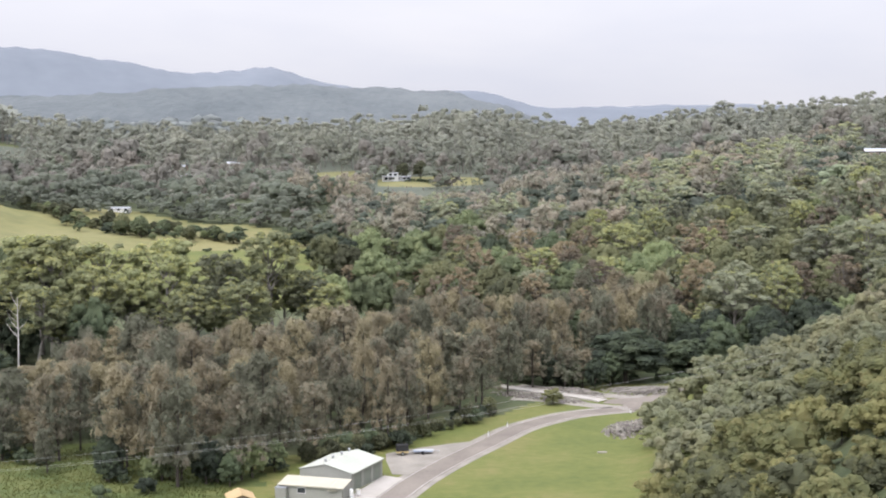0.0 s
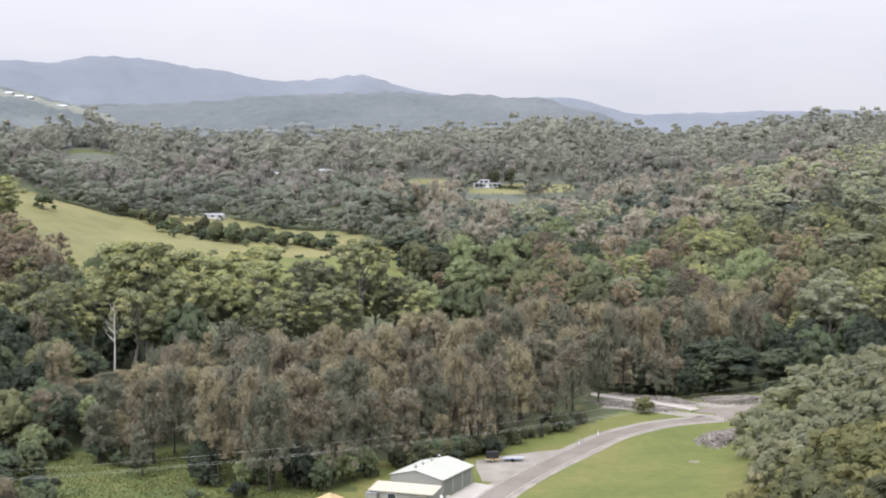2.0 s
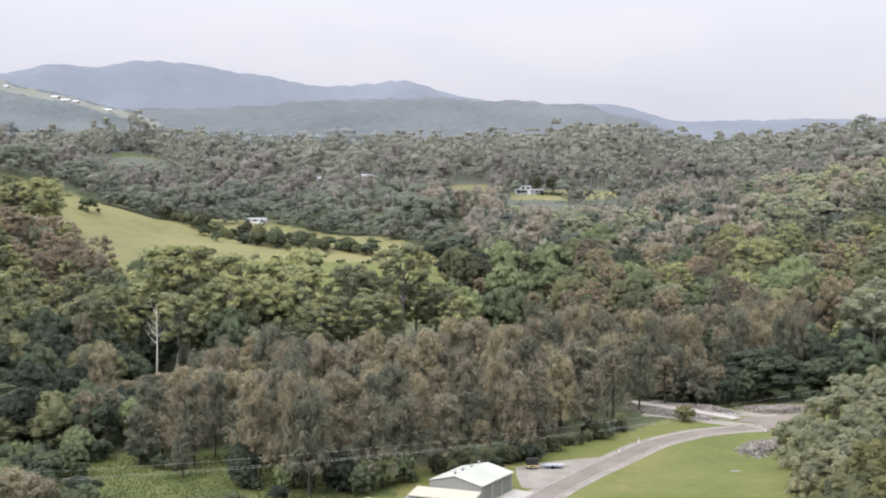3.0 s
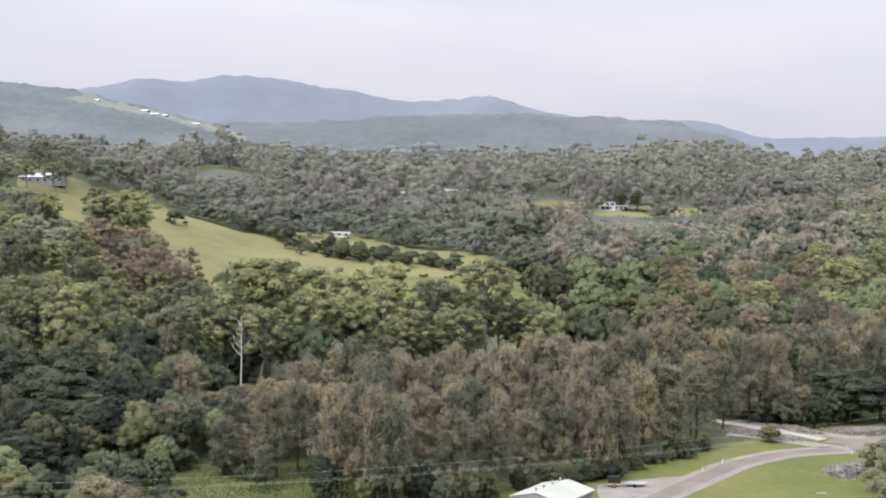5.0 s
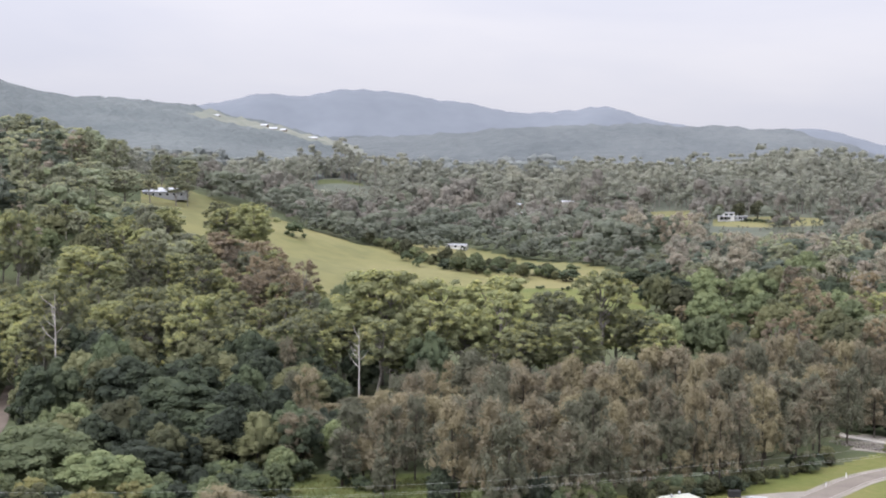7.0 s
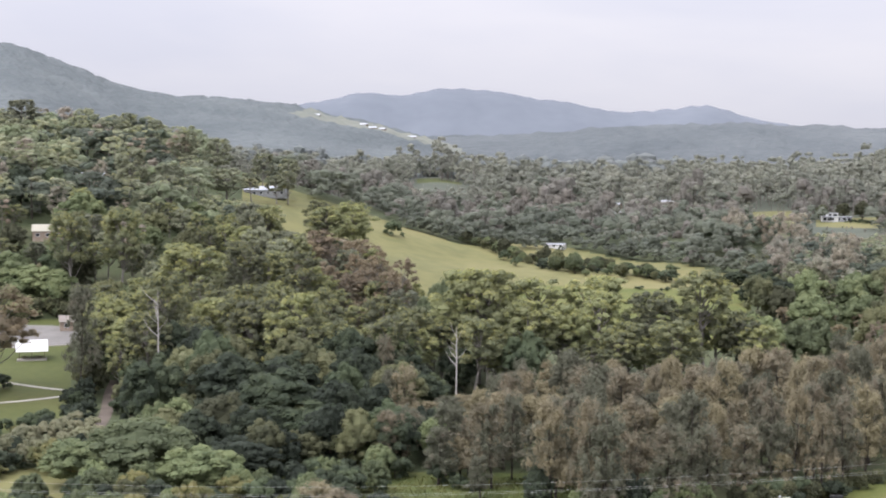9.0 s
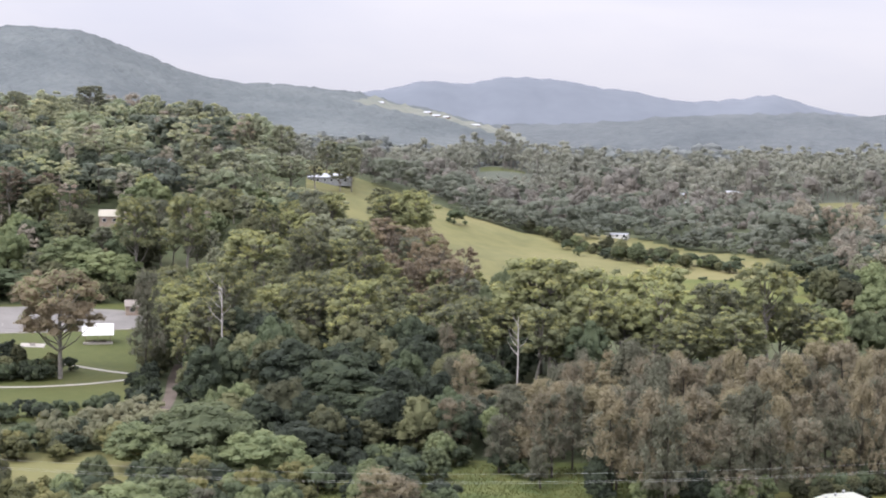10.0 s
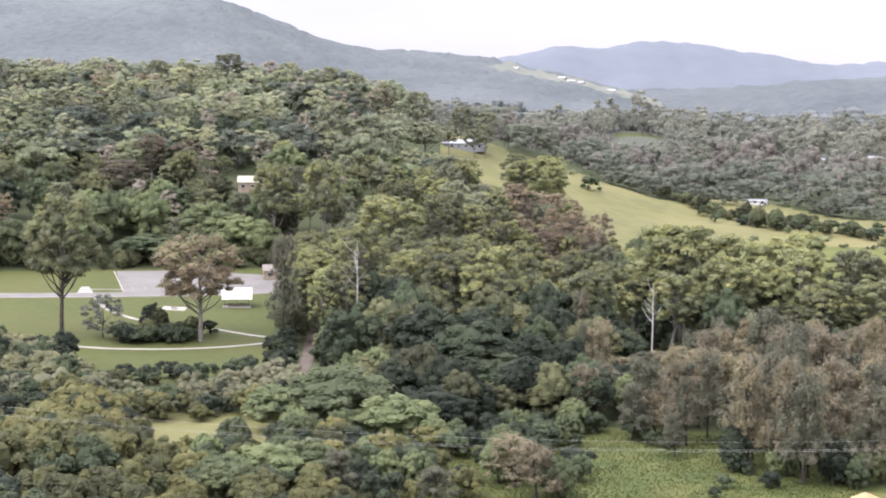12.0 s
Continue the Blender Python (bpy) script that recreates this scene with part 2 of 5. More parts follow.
    rise = sum(np.interp(az + k, bearings, rises) for k in (-0.5, -0.25, 0, 0.25, 0.5)) / 5
    crest = EYE + r0 * np.tan(np.radians(rise))
    return crest * (1 - np.abs(np.clip((r - r0) / width, -1, 1)) ** 1.6)


def lie(x, y):
    """Height of the ground."""
    r, az = polar(np.asarray(x, float), np.asarray(y, float))
    valley = np.interp(r, (0, 420, 600, 800, 1100, 1600, 2200, 5000), (0, 0, 8, 20, 28, 52, 56, 40))
    slope = np.interp(r, (0, 385, 505, 600, 800, 900, 1300, 5000), (0, 0, 10.8, 34, 73, 78, 50, 40))
    turn = np.interp(az, (-75, -60, -30, -23.6, -19.4, -16.5, -12), (0, 1, 1, 0.62, 0.29, 0.07, 0))
    z = valley + (slope - valley) * turn
    right = np.interp(az, (5, 17, 30, 60), (0, 22, 40, 0)) * smooth(r, 370, 720)
    z = z + right * (1 - smooth(r, 1500, 2200))
    spur = np.interp(az, (7.6, 9.5, 17, 32, 70), (0, 2.0, 23.0, 48, 0))
    z = z + spur * smooth(r, 40, 190) * (1 - 0.8 * smooth(r, 300, 365))
    z = z + 55 * np.exp(-(r / 62) ** 2)
    z = z - 9 * np.exp(-((az - 0.2) / 3.2) ** 2) * smooth(r, 720, 850) * (1 - smooth(r, 930, 1020))
    z = z + 14 * np.exp(-((az + 17.4) / 2.4) ** 2) * smooth(r, 1180, 1380) * (1 - smooth(r, 1450, 1620))
    rough = 1.5 * np.sin(x * 0.021 + 1.3) * np.cos(y * 0.017) + 1.0 * np.sin(x * 0.05 - y * 0.043)
    z = z + rough * smooth(r, 520, 760)
    a = ridge(r, az, 2700, 1000, (-70, -42, -38, -35.5, -33.8, -32.7, -31.4, -30.1, -28.8, -26.9, -24.7, -23.0, -21.5, -19, -15.5, -11), (3.2, 4.8, 4.95, 5.0, 4.98, 4.6, 4.1, 3.6, 3.22, 3.1, 2.96, 2.8, 2.45, 1.9, 0.9, -0.5))
    c = ridge(r, az, 3500, 650, (-30, -17, -12.8, -9.6, -6.5, -4.1, -1.4, 0.4, 2.0, 3.7, 8), (1.25, 1.6, 1.85, 2.12, 2.2, 2.14, 2.04, 1.92, 1.5, 0.9, -0.6))
    b = ridge(r, az, 4250, 600, (-40, -23, -20.4, -18.7, -17.0, -15.7, -12.6, -10.0, -8.6, -6.8, -4.7, -2.5, 0, 4), (2.0, 2.85, 3.38, 3.28, 3.60, 3.52, 3.08, 2.6, 2.72, 2.93, 2.3, 1.9, 1.2, -0.5))
    d = ridge(r, az, 4720, 420, (-9, -4, 1, 2.2, 3.7, 9.2, 12.3, 17, 40), (0.2, 1.5, 2.02, 1.85, 1.3, 1.42, 1.42, 1.25, 1.0))
    hump = 1 + 0.006 * np.sin(az * 2.3 + r * 0.004) * smooth(r, 2300, 2800) + 0.005 * np.sin(az * 7.1 + r * 0.013) * smooth(r, 2300, 2800)
    far = np.maximum.reduce([a, b, c, d]) * hump
    tops = 5.5 * np.sin(x * 0.37 + 1.7 * np.sin(y * 0.11)) * np.sin(y * 0.29 + 2.1 * np.sin(x * 0.07)) * smooth(r, 2000, 2400) * (1 - 0.55 * smooth(r, 3700, 3900))
    return np.maximum(z, np.where(r > 1500, far, -99)) + tops


def high(x, y):
    return float(lie(x, y))


def in_field(az, r):
    """The pasture on the spur of the hill, and the flats beyond it."""
    hill = (az > -25.0) & (az < -13.2) & (r > 480) & (r < np.interp(az, (-25, -19, -13.2), (800, 790, 765)))
    flat = (az > -15.0) & (az < -5.4) & (r > 480) & (r < np.interp(az, (-15, -11.5, -8, -5.4), (825, 795, 740, 690)))
    return hill | flat


def in_mown(az, r):
    """The open valley floor with shed and road."""
    far = np.interp(az, (-30, -14, -9.5, -8, -3.5, -1, 3, 5, 10.5), (284, 284, 264, 262, 272, 282, 312, 345, 350))
    return (az > -26) & (az < 10.5) & (r > 150) & (r < far)


def in_park(az, r):
    return (az < -31.6) & (az > -48) & (r > 334) & (r < 503)


def mesh_of(name, verts, faces, mats=(), slots=None, shade=False, normals=None):
    """A mesh from arrays; faces: an (n, k) array of corners; normals: the way that each vertex of a soft crown faces."""
    me = bpy.data.meshes.new(name)
    verts, faces = np.asarray(verts, np.float32), np.asarray(faces, np.int32)
    k = faces.shape[1]
    me.vertices.add(len(verts))
    me.vertices.foreach_set("co", verts.ravel())
    me.loops.add(faces.size)
    me.loops.foreach_set("vertex_index", faces.ravel())
    me.polygons.add(len(faces))
    me.polygons.foreach_set("loop_start", np.arange(0, faces.size, k, dtype=np.int32))
    if slots is not None:
        me.polygons.foreach_set("material_index", np.asarray(slots, np.int32))
    me.polygons.foreach_set("use_smooth", np.full(len(faces), shade))
    for m in mats:
        me.materials.append(m)
    if normals is not None:
        layer = me.attributes.new("custom_normal", "FLOAT_VECTOR", "POINT")
        layer.data.foreach_set("vector", np.asarray(normals, np.float32).ravel())
    me.update(calc_edges=True)
    return me


def make_ground():
    bearings = np.concatenate([np.arange(-180, -50, 4.0), np.arange(-50, 26, 0.3), np.arange(26, 180.1, 4.0)])
    bearings[-1] = 180.0
    rings = np.concatenate([np.arange(0, 150, 10.0), np.arange(150, 520, 3.5), np.arange(520, 900, 9.0), np.arange(900, 1950, 28.0), np.arange(1950, 2780, 18.0), np.arange(2780, 4960, 38.0)])
    a, r = np.meshgrid(np.radians(bearings), rings)
    x, y = r * np.sin(a) + 2.0 * (r < 5), r * np.cos(a)
    z = lie(x, y)
    verts = np.stack([x, y, z], -1).reshape(-1, 3)
    rows_, cols = len(rings), len(bearings)
    i, j = np.meshgrid(np.arange(rows_ - 1), np.arange(cols - 1), indexing="ij")
    q = i * cols + j
    faces = np.stack([q, q + 1, q + cols + 1, q + cols], -1).reshape(-1, 4)[:, ::-1]
    az = np.degrees(a)[:-1, :-1].ravel() + 0.15
    rr = r[:-1, :-1].ravel()
    slot = np.zeros(len(faces), int)
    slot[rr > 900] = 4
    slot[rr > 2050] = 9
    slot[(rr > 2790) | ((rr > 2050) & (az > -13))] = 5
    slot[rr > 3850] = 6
    slot[in_field(az, rr)] = 2
    slot[in_mown(az, rr)] = 1
    slot[in_mown(az, rr) & (az < -7.9 + 0.8 * np.sin(rr * 0.31) + 0.4 * np.sin(rr * 0.83))] = 7
    slot[in_park(az, rr)] = 3
    slot[(az < -30.0) & (az > -46) & (rr > 195) & (rr < 300)] = 2
    hillside = (az > -22.9 + (rr - 2500) * 0.004) & (az < -16.4) & (rr > 2410) & (rr < 2590)
    slot[hillside] = 8
    slot[(az > -2.6) & (az < 1.7) & (rr > 1020) & (rr < 1105)] = 2
    slot[(az > -18.2) & (az < -16.4) & (rr > 1320) & (rr < 1385)] = 3
    slot[(az > -5.0) & (az < -3.5) & (rr > 1060) & (rr < 1200)] = 2
    slot[(az > -15.5) & (az < -5.0) & (rr > 480) & (rr < 640)] = 1
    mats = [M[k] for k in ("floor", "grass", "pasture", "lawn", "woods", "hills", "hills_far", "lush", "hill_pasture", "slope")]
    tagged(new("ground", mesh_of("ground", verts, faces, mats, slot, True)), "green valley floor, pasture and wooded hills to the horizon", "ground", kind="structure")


make_ground()

# ---- trees: a tapered trunk with limbs, and a crown of many small leaf sprays ----
rng = np.random.default_rng(7)


def tube(path, radii, sides=6):
    """A tapered tube along a path, as vertices and four-cornered faces."""
    path, verts = np.asarray(path, float), []
    for i, (p, rad) in enumerate(zip(path, radii)):
        d = path[min(i + 1, len(path) - 1)] - path[max(i - 1, 0)]
        d /= np.linalg.norm(d)
        u = np.cross(d, (0.31, 0.95, 0.05))
        u /= np.linalg.norm(u)
        v = np.cross(d, u)
        for k in range(sides):
            c = 2 * math.pi * k / sides
            verts.append(p + rad * (math.cos(c) * u + math.sin(c) * v))
    n = len(path)
    faces = [(i * sides + k, i * sides + (k + 1) % sides, (i + 1) * sides + (k + 1) % sides, (i + 1) * sides + k) for i in range(n - 1) for k in range(sides)]
    return np.array(verts), np.array(faces)


def join(pieces):
    verts, faces, base = [], [], 0
    for v, f in pieces:
        verts.append(v)
        faces.append(f + base)
        base += len(v)
    return np.concatenate(verts), np.concatenate(faces)


def sprays(points, facing, length, width, along=None):
    """Leaf sprays, one bent triangle each, that face the given way."""
    n = len(points)
    f = facing / (np.linalg.norm(facing, axis=1, keepdims=True) + 1e-9)
    if along is None:
        along = rng.normal(size=(n, 3))
    u = along - f * (along * f).sum(1, keepdims=True)
    u /= np.linalg.norm(u, axis=1, keepdims=True) + 1e-9
    v = np.cross(f, u)
    s = rng.uniform(0.65, 1.35, (n, 1))
    tri = np.stack([points - u * length * s * 0.4 + v * width * s * 0.5, points - u * length * s * 0.5 - v * width * s * 0.5, points + u * length * s * 0.6], 1)
    return tri


def clump(center, radius, count, flat=0.8, shell=0.72, up=0.55, low=-0.35):
    """Points and facings over a rounded clump of foliage."""
    d = rng.normal(size=(count * 3, 3))
    d /= np.linalg.norm(d, axis=1, keepdims=True)
    d = d[d[:, 2] > low][:count]
    depth = rng.uniform(shell, 1.08, (len(d), 1))
    p = np.asarray(center) + d * depth * radius * np.array((1, 1, flat))
    return p, d + np.array((0, 0, up)) + rng.normal(size=d.shape) * 0.2


# a dome of three rings, open below
DOME_V = np.array([(0, 0, 1.0)] + [(math.sin(radians(b)) * math.cos(c), math.sin(radians(b)) * math.sin(c), math.cos(radians(b))) for b in (38, 74, 112) for c in np.arange(8) * math.pi / 4 + 0.4 * (b == 74)])
DOME_F = np.array([(0, 1 + k, 1 + (k + 1) % 8) for k in range(8)]
                  + [q for i in (1, 9) for k in range(8) for q in ((i + k, i + 8 + k, i + (k + 1) % 8), (i + (k + 1) % 8, i + 8 + k, i + 8 + (k + 1) % 8))])


SMALL_V = np.array([(0, 0, 1.0)] + [(math.sin(radians(b)) * math.cos(c), math.sin(radians(b)) * math.sin(c), math.cos(radians(b))) for b in (58, 112) for c in np.arange(6) * math.pi / 3 + 0.5 * (b == 112)])
SMALL_F = np.array([(0, 1 + k, 1 + (k + 1) % 6) for k in range(6)] + [q for k in range(6) for q in ((1 + k, 7 + k, 1 + (k + 1) % 6), (1 + (k + 1) % 6, 7 + k, 7 + (k + 1) % 6))])


def lumps(clumps, swell, middle, extent, dome=(DOME_V, DOME_F)):
    """Uneven rounded masses of foliage inside the clumps of a crown; open below."""
    vs, fs = dome
    tris, ways = [], []
    for center, radius, flat in clumps:
        c = rng.uniform(0, 6.28)
        spin = np.array(((math.cos(c), -math.sin(c), 0), (math.sin(c), math.cos(c), 0), (0, 0, 1)))
        v = (vs * rng.uniform(0.74, 1.22, (len(vs), 1))) @ spin.T * radius * swell * np.array((1, 1, flat)) + center
        tris.append(v[fs])
        ways.append((vs @ spin.T + rng.normal(size=vs.shape) * 0.2 + np.array((0, 0, 0.3)) + 0.6 * (center - middle) / extent)[fs])
    return np.concatenate(tris), np.concatenate(ways)


RINGS = 5
BODY_V = [(math.sin(radians(b)) * math.cos(c), math.sin(radians(b)) * math.sin(c), math.cos(radians(b))) for b in (8, 34, 60, 88, 122) for c in np.arange(9) * 2 * math.pi / 9]
BODY_F = [q for i in range(RINGS - 1) for k in range(9) for q in ((i * 9 + k, (i + 1) * 9 + k, i * 9 + (k + 1) % 9), (i * 9 + (k + 1) % 9, (i + 1) * 9 + k, (i + 1) * 9 + (k + 1) % 9))]
BODY_V, BODY_F = np.array(BODY_V), np.array(BODY_F)


def bulk(center, wide, deep):
    """The closed inner mass of a crown, with an uneven outline."""
    k = rng.normal(size=(3, 3)) * 2.4
    uneven = 1 + 0.10 * sum(np.sin(BODY_V @ k[i] + i) for i in range(3))[:, None]
    return (BODY_V * uneven * np.array((wide, wide, deep)) + center)[BODY_F], (BODY_V / np.array((1, 1, max(0.5, deep / wide))) + np.array((0, 0, 0.25)))[BODY_F]


def crown_of(spec, detail=1.0, leaf=1.0, core=0.0):
    """Leaf triangles and their slots, and the trunk's tube, for a tree of the given kind at its full size."""
    kind, tall, wide = spec["kind"], spec["tall"], spec["wide"]
    clumps, limbs = [], []
    lean_ = rng.normal(size=2) * 0.03 * tall
    top = np.array((lean_[0], lean_[1], tall * (0.93 if kind != "dome" else 0.7)))
    trunk_path = [np.array((0, 0, -0.6)), np.array((0, 0, tall * 0.15)), top * 0.5 + rng.normal(size=3) * 0.012 * tall, top]
    thick = spec["thick"]
    pieces = [tube(trunk_path, (thick * 1.25, thick, thick * 0.7, thick * 0.15), 7)]
    if kind == "plume":       # casuarina: upward feathery plumes round a straight stem
        for _ in range(spec["clumps"]):
            h = rng.uniform(spec.get("low", 0.2), 0.98)
            reach = wide * (1.0 - 0.55 * max(0, h - 0.35) / 0.65) * rng.uniform(0.25, 1.0)
            c = rng.uniform(0, 2 * math.pi)
            start = np.array((top[0] * h, top[1] * h, tall * (h - 0.12)))
            tip = np.array((math.cos(c) * reach + top[0] * h, math.sin(c) * reach + top[1] * h, tall * h))
            limbs.append((start, tip))
            clumps.append((tip, tall * rng.uniform(*spec.get("lump", (0.036, 0.068))), 1.8))
    elif kind == "gum":        # eucalypt: bare stem, clustered rounded heads
        for _ in range(spec["clumps"]):
            h = rng.uniform(spec.get("low", 0.45), 0.97)
            shape = math.sin(math.pi * min(1, max(0.05, (h - 0.30) / 0.75))) ** 0.6
            reach = wide * shape * math.sqrt(rng.uniform(0.12, 1.0))
            c = rng.uniform(0, 2 * math.pi)
            start = np.array((top[0] * h * 0.8, top[1] * h * 0.8, tall * max(0.25, h - 0.24)))
            tip = np.array((math.cos(c) * reach + top[0] * h, math.sin(c) * reach + top[1] * h, tall * h))
            limbs.append((start, tip))
            clumps.append((tip, wide * rng.uniform(*spec.get("lump", (0.15, 0.28))), 0.95))
    else:                      # broad dome that reaches down near the ground
        for _ in range(spec["clumps"]):
            d = rng.normal(size=3)
            d /= np.linalg.norm(d)
            d[2] = abs(d[2]) if rng.random() < 0.7 else -0.85 * abs(d[2])
            k = rng.uniform(0.62, 0.92)
            tip = np.array((d[0] * wide * k, d[1] * wide * k, tall * 0.44 + d[2] * tall * 0.46 * k))
            limbs.append((np.array((0, 0, tall * 0.3)), tip))
            clumps.append((tip, wide * rng.uniform(*spec.get("lump", (0.15, 0.28))), 1.0))
    clumps = [(c, q * spec.get("big", 1.0), f) for c, q, f in clumps]
    for start, tip in limbs[: spec["limbs"]]:
        mid = start * 0.5 + tip * 0.5 - np.array((0, 0, 0.03 * tall))
        pieces.append(tube((start, mid, tip), (thick * 0.42, thick * 0.28, thick * 0.08), 5))
    total = sum(q[1] ** 2 * q[2] for q in clumps)
    pts, fac, young_lit_tops = [], [], []
    for center, radius, flat in clumps:
        count = max(2, int(spec["leaves"] * detail * radius ** 2 * flat / total))
        p, f = clump(center, radius, count, flat, spec.get("shell", 0.6), spec.get("up", 0.6))
        # upper sprays take the second leaf colour: young leaves plus painted top light
        young = rng.random() < spec.get("young", 0) * (1.3 if center[2] > 0.7 * tall else 0.35)
        pts.append(p)
        fac.append(f)
        young_lit_tops.append(((p[:, 2] > center[2] + 0.1 * radius) & (rng.random(len(p)) < 0.85)) if young else np.zeros(len(p), bool))
    pts, fac, young_lit_tops = np.concatenate(pts), np.concatenate(fac), np.concatenate(young_lit_tops)
    size = spec["leaf"] * leaf
    if kind == "plume":
        tri = sprays(pts, fac + rng.normal(size=fac.shape) * 0.6, size * 1.7, size * 0.5, np.array((0, 0, 1.0)) + 0.7 * fac + rng.normal(size=fac.shape) * 0.5)
    else:
        tri = sprays(pts, fac, size * 1.25, size * 0.95)
    slot = young_lit_tops.astype(int)
    # each spray is lit as a part of its rounded clump
    outward = (pts - np.array((0, 0, 0.5 * tall))) / np.array((wide, wide, 0.5 * tall))
    way = np.repeat((fac + 0.6 * outward)[:, None, :], 3, 1)
    if core or spec.get("core"):
        body, ways = lumps(clumps, core or spec["core"], np.array((0, 0, 0.5 * tall)), np.array((wide, wide, 0.5 * tall)), (SMALL_V, SMALL_F) if core else (DOME_V, DOME_F))
        tri, slot, way = np.concatenate([tri, body]), np.concatenate([slot, np.zeros(len(body), int)]), np.concatenate([way, ways])
    if spec.get("body"):
        foot = {"gum": spec.get("low", 0.45) - 0.06, "plume": 0.12, "dome": 0.05}[kind]
        body, ways = bulk(np.array((top[0] * 0.7, top[1] * 0.7, tall * (0.5 + 0.5 * foot) * 0.97)), wide * spec["body"] * (0.8 if kind == "plume" else 1.0), tall * (0.5 - 0.5 * foot) * (0.8 if kind != "dome" else 0.62))
        tri, slot, way = np.concatenate([tri, body]), np.concatenate([slot, np.zeros(len(body), int)]), np.concatenate([way, ways])
    way /= np.linalg.norm(way, axis=2, keepdims=True) + 1e-9
    return tri, slot, pieces if spec.get("limbed") else join(pieces), way


SPECS = {
    "casuarina_tree": dict(core=0.42, kind="plume", tall=18.0, wide=4.0, thick=0.22, clumps=80, limbs=16, leaves=4400, leaf=0.36, shell=0.3, up=0.35, low=0.24, mats=("casuarina", "casuarina"), bark="bark",
                           label="brownish casuarina tree with fine feathery foliage", category="tree"),
    "gum_tree": dict(core=0.66, kind="gum", tall=28.0, wide=7.0, thick=0.40, clumps=110, limbs=26, leaves=5600, leaf=0.42, shell=0.65, lump=(0.12, 0.25), up=0.4, young=0.42, mats=("gum", "gum_new_lit"), bark="bark_pale",
                     label="tall eucalypt with yellow-green clustered crown and pale trunk", category="tree"),
    "rust_tree": dict(core=0.6, kind="gum", tall=26.0, wide=6.0, thick=0.38, clumps=100, limbs=26, leaves=5200, leaf=0.40, shell=0.6, lump=(0.12, 0.25), young=0.0, low=0.30, mats=("rust", "rust"), bark="bark_pale",
                      label="eucalypt with reddish brown thin crown and forked trunk", category="tree"),
    "rainforest_tree": dict(core=0.76, body=0.5, kind="dome", tall=16.0, wide=6.2, thick=0.35, clumps=70, limbs=10, leaves=3600, leaf=0.42, shell=0.7, up=0.4, mats=("rain", "rain"), bark="bark", lump=(0.14, 0.29),
                            label="dark green broad-leaved tree with a dense domed crown", category="tree"),
    "fig_tree": dict(core=0.74, body=0.5, kind="dome", tall=15.0, wide=7.0, thick=0.40, clumps=100, limbs=10, leaves=4800, leaf=0.42, shell=0.7, lump=(0.13, 0.25), up=0.4, mats=("fig", "fig"), bark="bark",
                     label="bright green broad-leaved tree with a wide domed crown", category="tree"),
    "wattle_shrub": dict(core=0.8, body=0.45, kind="dome", tall=6.0, wide=3.3, thick=0.10, clumps=30, limbs=8, leaves=1100, leaf=0.27, shell=0.75, up=0.6, mats=("scrub", "scrub"), bark="bark", lump=(0.18, 0.34),
                         label="olive-green wattle shrub with rounded crown", category="shrub"),
    "green_shrub": dict(core=0.8, body=0.45, kind="dome", tall=3.5, wide=2.2, thick=0.08, clumps=16, limbs=6, leaves=560, leaf=0.26, shell=0.75, up=0.6, mats=("rain", "fig"), bark="bark", lump=(0.2, 0.36),
                        label="low leafy green shrub", category="shrub"),
}
SPECS["grey_gum_tree"] = dict(SPECS["gum_tree"], young=0.12, mats=("gum_hazed", "gum_new_lit"), label="eucalypt with a rounded grey-green crown, paled for haze, and pale trunk")
SPECS["broadleaf_tree"] = dict(SPECS["rainforest_tree"], tall=17.0, wide=6.8, clumps=78, leaves=4000, mats=("olive", "olive"), label="olive-green broad-leaved tree with a rounded crown")
SPECS["silver_tree"] = dict(SPECS["wattle_shrub"], lump=(0.1, 0.2), tall=13.0, wide=6.5, thick=0.2, clumps=70, leaves=2600, leaf=0.32, core=0.45, body=0.0, mats=("silver", "silver"), label="silver-leaved wattle tree on the park lawn", category="tree")
SPECS["lawn_gum"] = dict(SPECS["gum_tree"], limbed=True, tall=34.0, wide=10.0, thick=0.55, clumps=130, leaves=9000, low=0.42, leaf=0.40, young=0.3, bark="bark", label="tall eucalypt with a dark bare trunk on the lawn")
SPECS["lawn_rust"] = dict(SPECS["rust_tree"], limbed=True, tall=28.0, wide=10.0, thick=0.5, clumps=120, leaves=8000, low=0.45, leaf=0.38, young=0.6, mats=("rust", "gum"), label="brownish green eucalypt with a forked pale trunk on the lawn")
VARIANTS = 5
models = {}
for kind_name, spec in SPECS.items():
    models[kind_name] = []
    for _ in range(1 if kind_name in ("lawn_gum", "lawn_rust", "silver_tree") else VARIANTS):
        tri, slot, wood, way = crown_of(spec)
        crown_mesh = mesh_of("crown", tri.reshape(-1, 3), np.arange(tri.shape[0] * 3).reshape(-1, 3), [M[k] for k in spec["mats"]], slot, normals=way.reshape(-1, 3))
        wood = [("trunk", wood)] if not spec.get("limbed") else [("trunk" if k == 0 else "limb", q) for k, q in enumerate(wood)]
        models[kind_name].append([("crown", crown_mesh)] + [(q, mesh_of(q, tv, tf, [M[spec["bark"]]], None, True)) for q, (tv, tf) in wood])


def plant(kind_name, x, y, scale, group="", stretch_=1.0, label="", sink=0.0):
    """One tree as a thing of its own: trunk and crown under an empty at its foot."""
    spec = SPECS[kind_name]
    pieces = models[kind_name][int(rng.integers(len(models[kind_name])))]
    root = new(kind_name)
    root.empty_display_size = 0.3
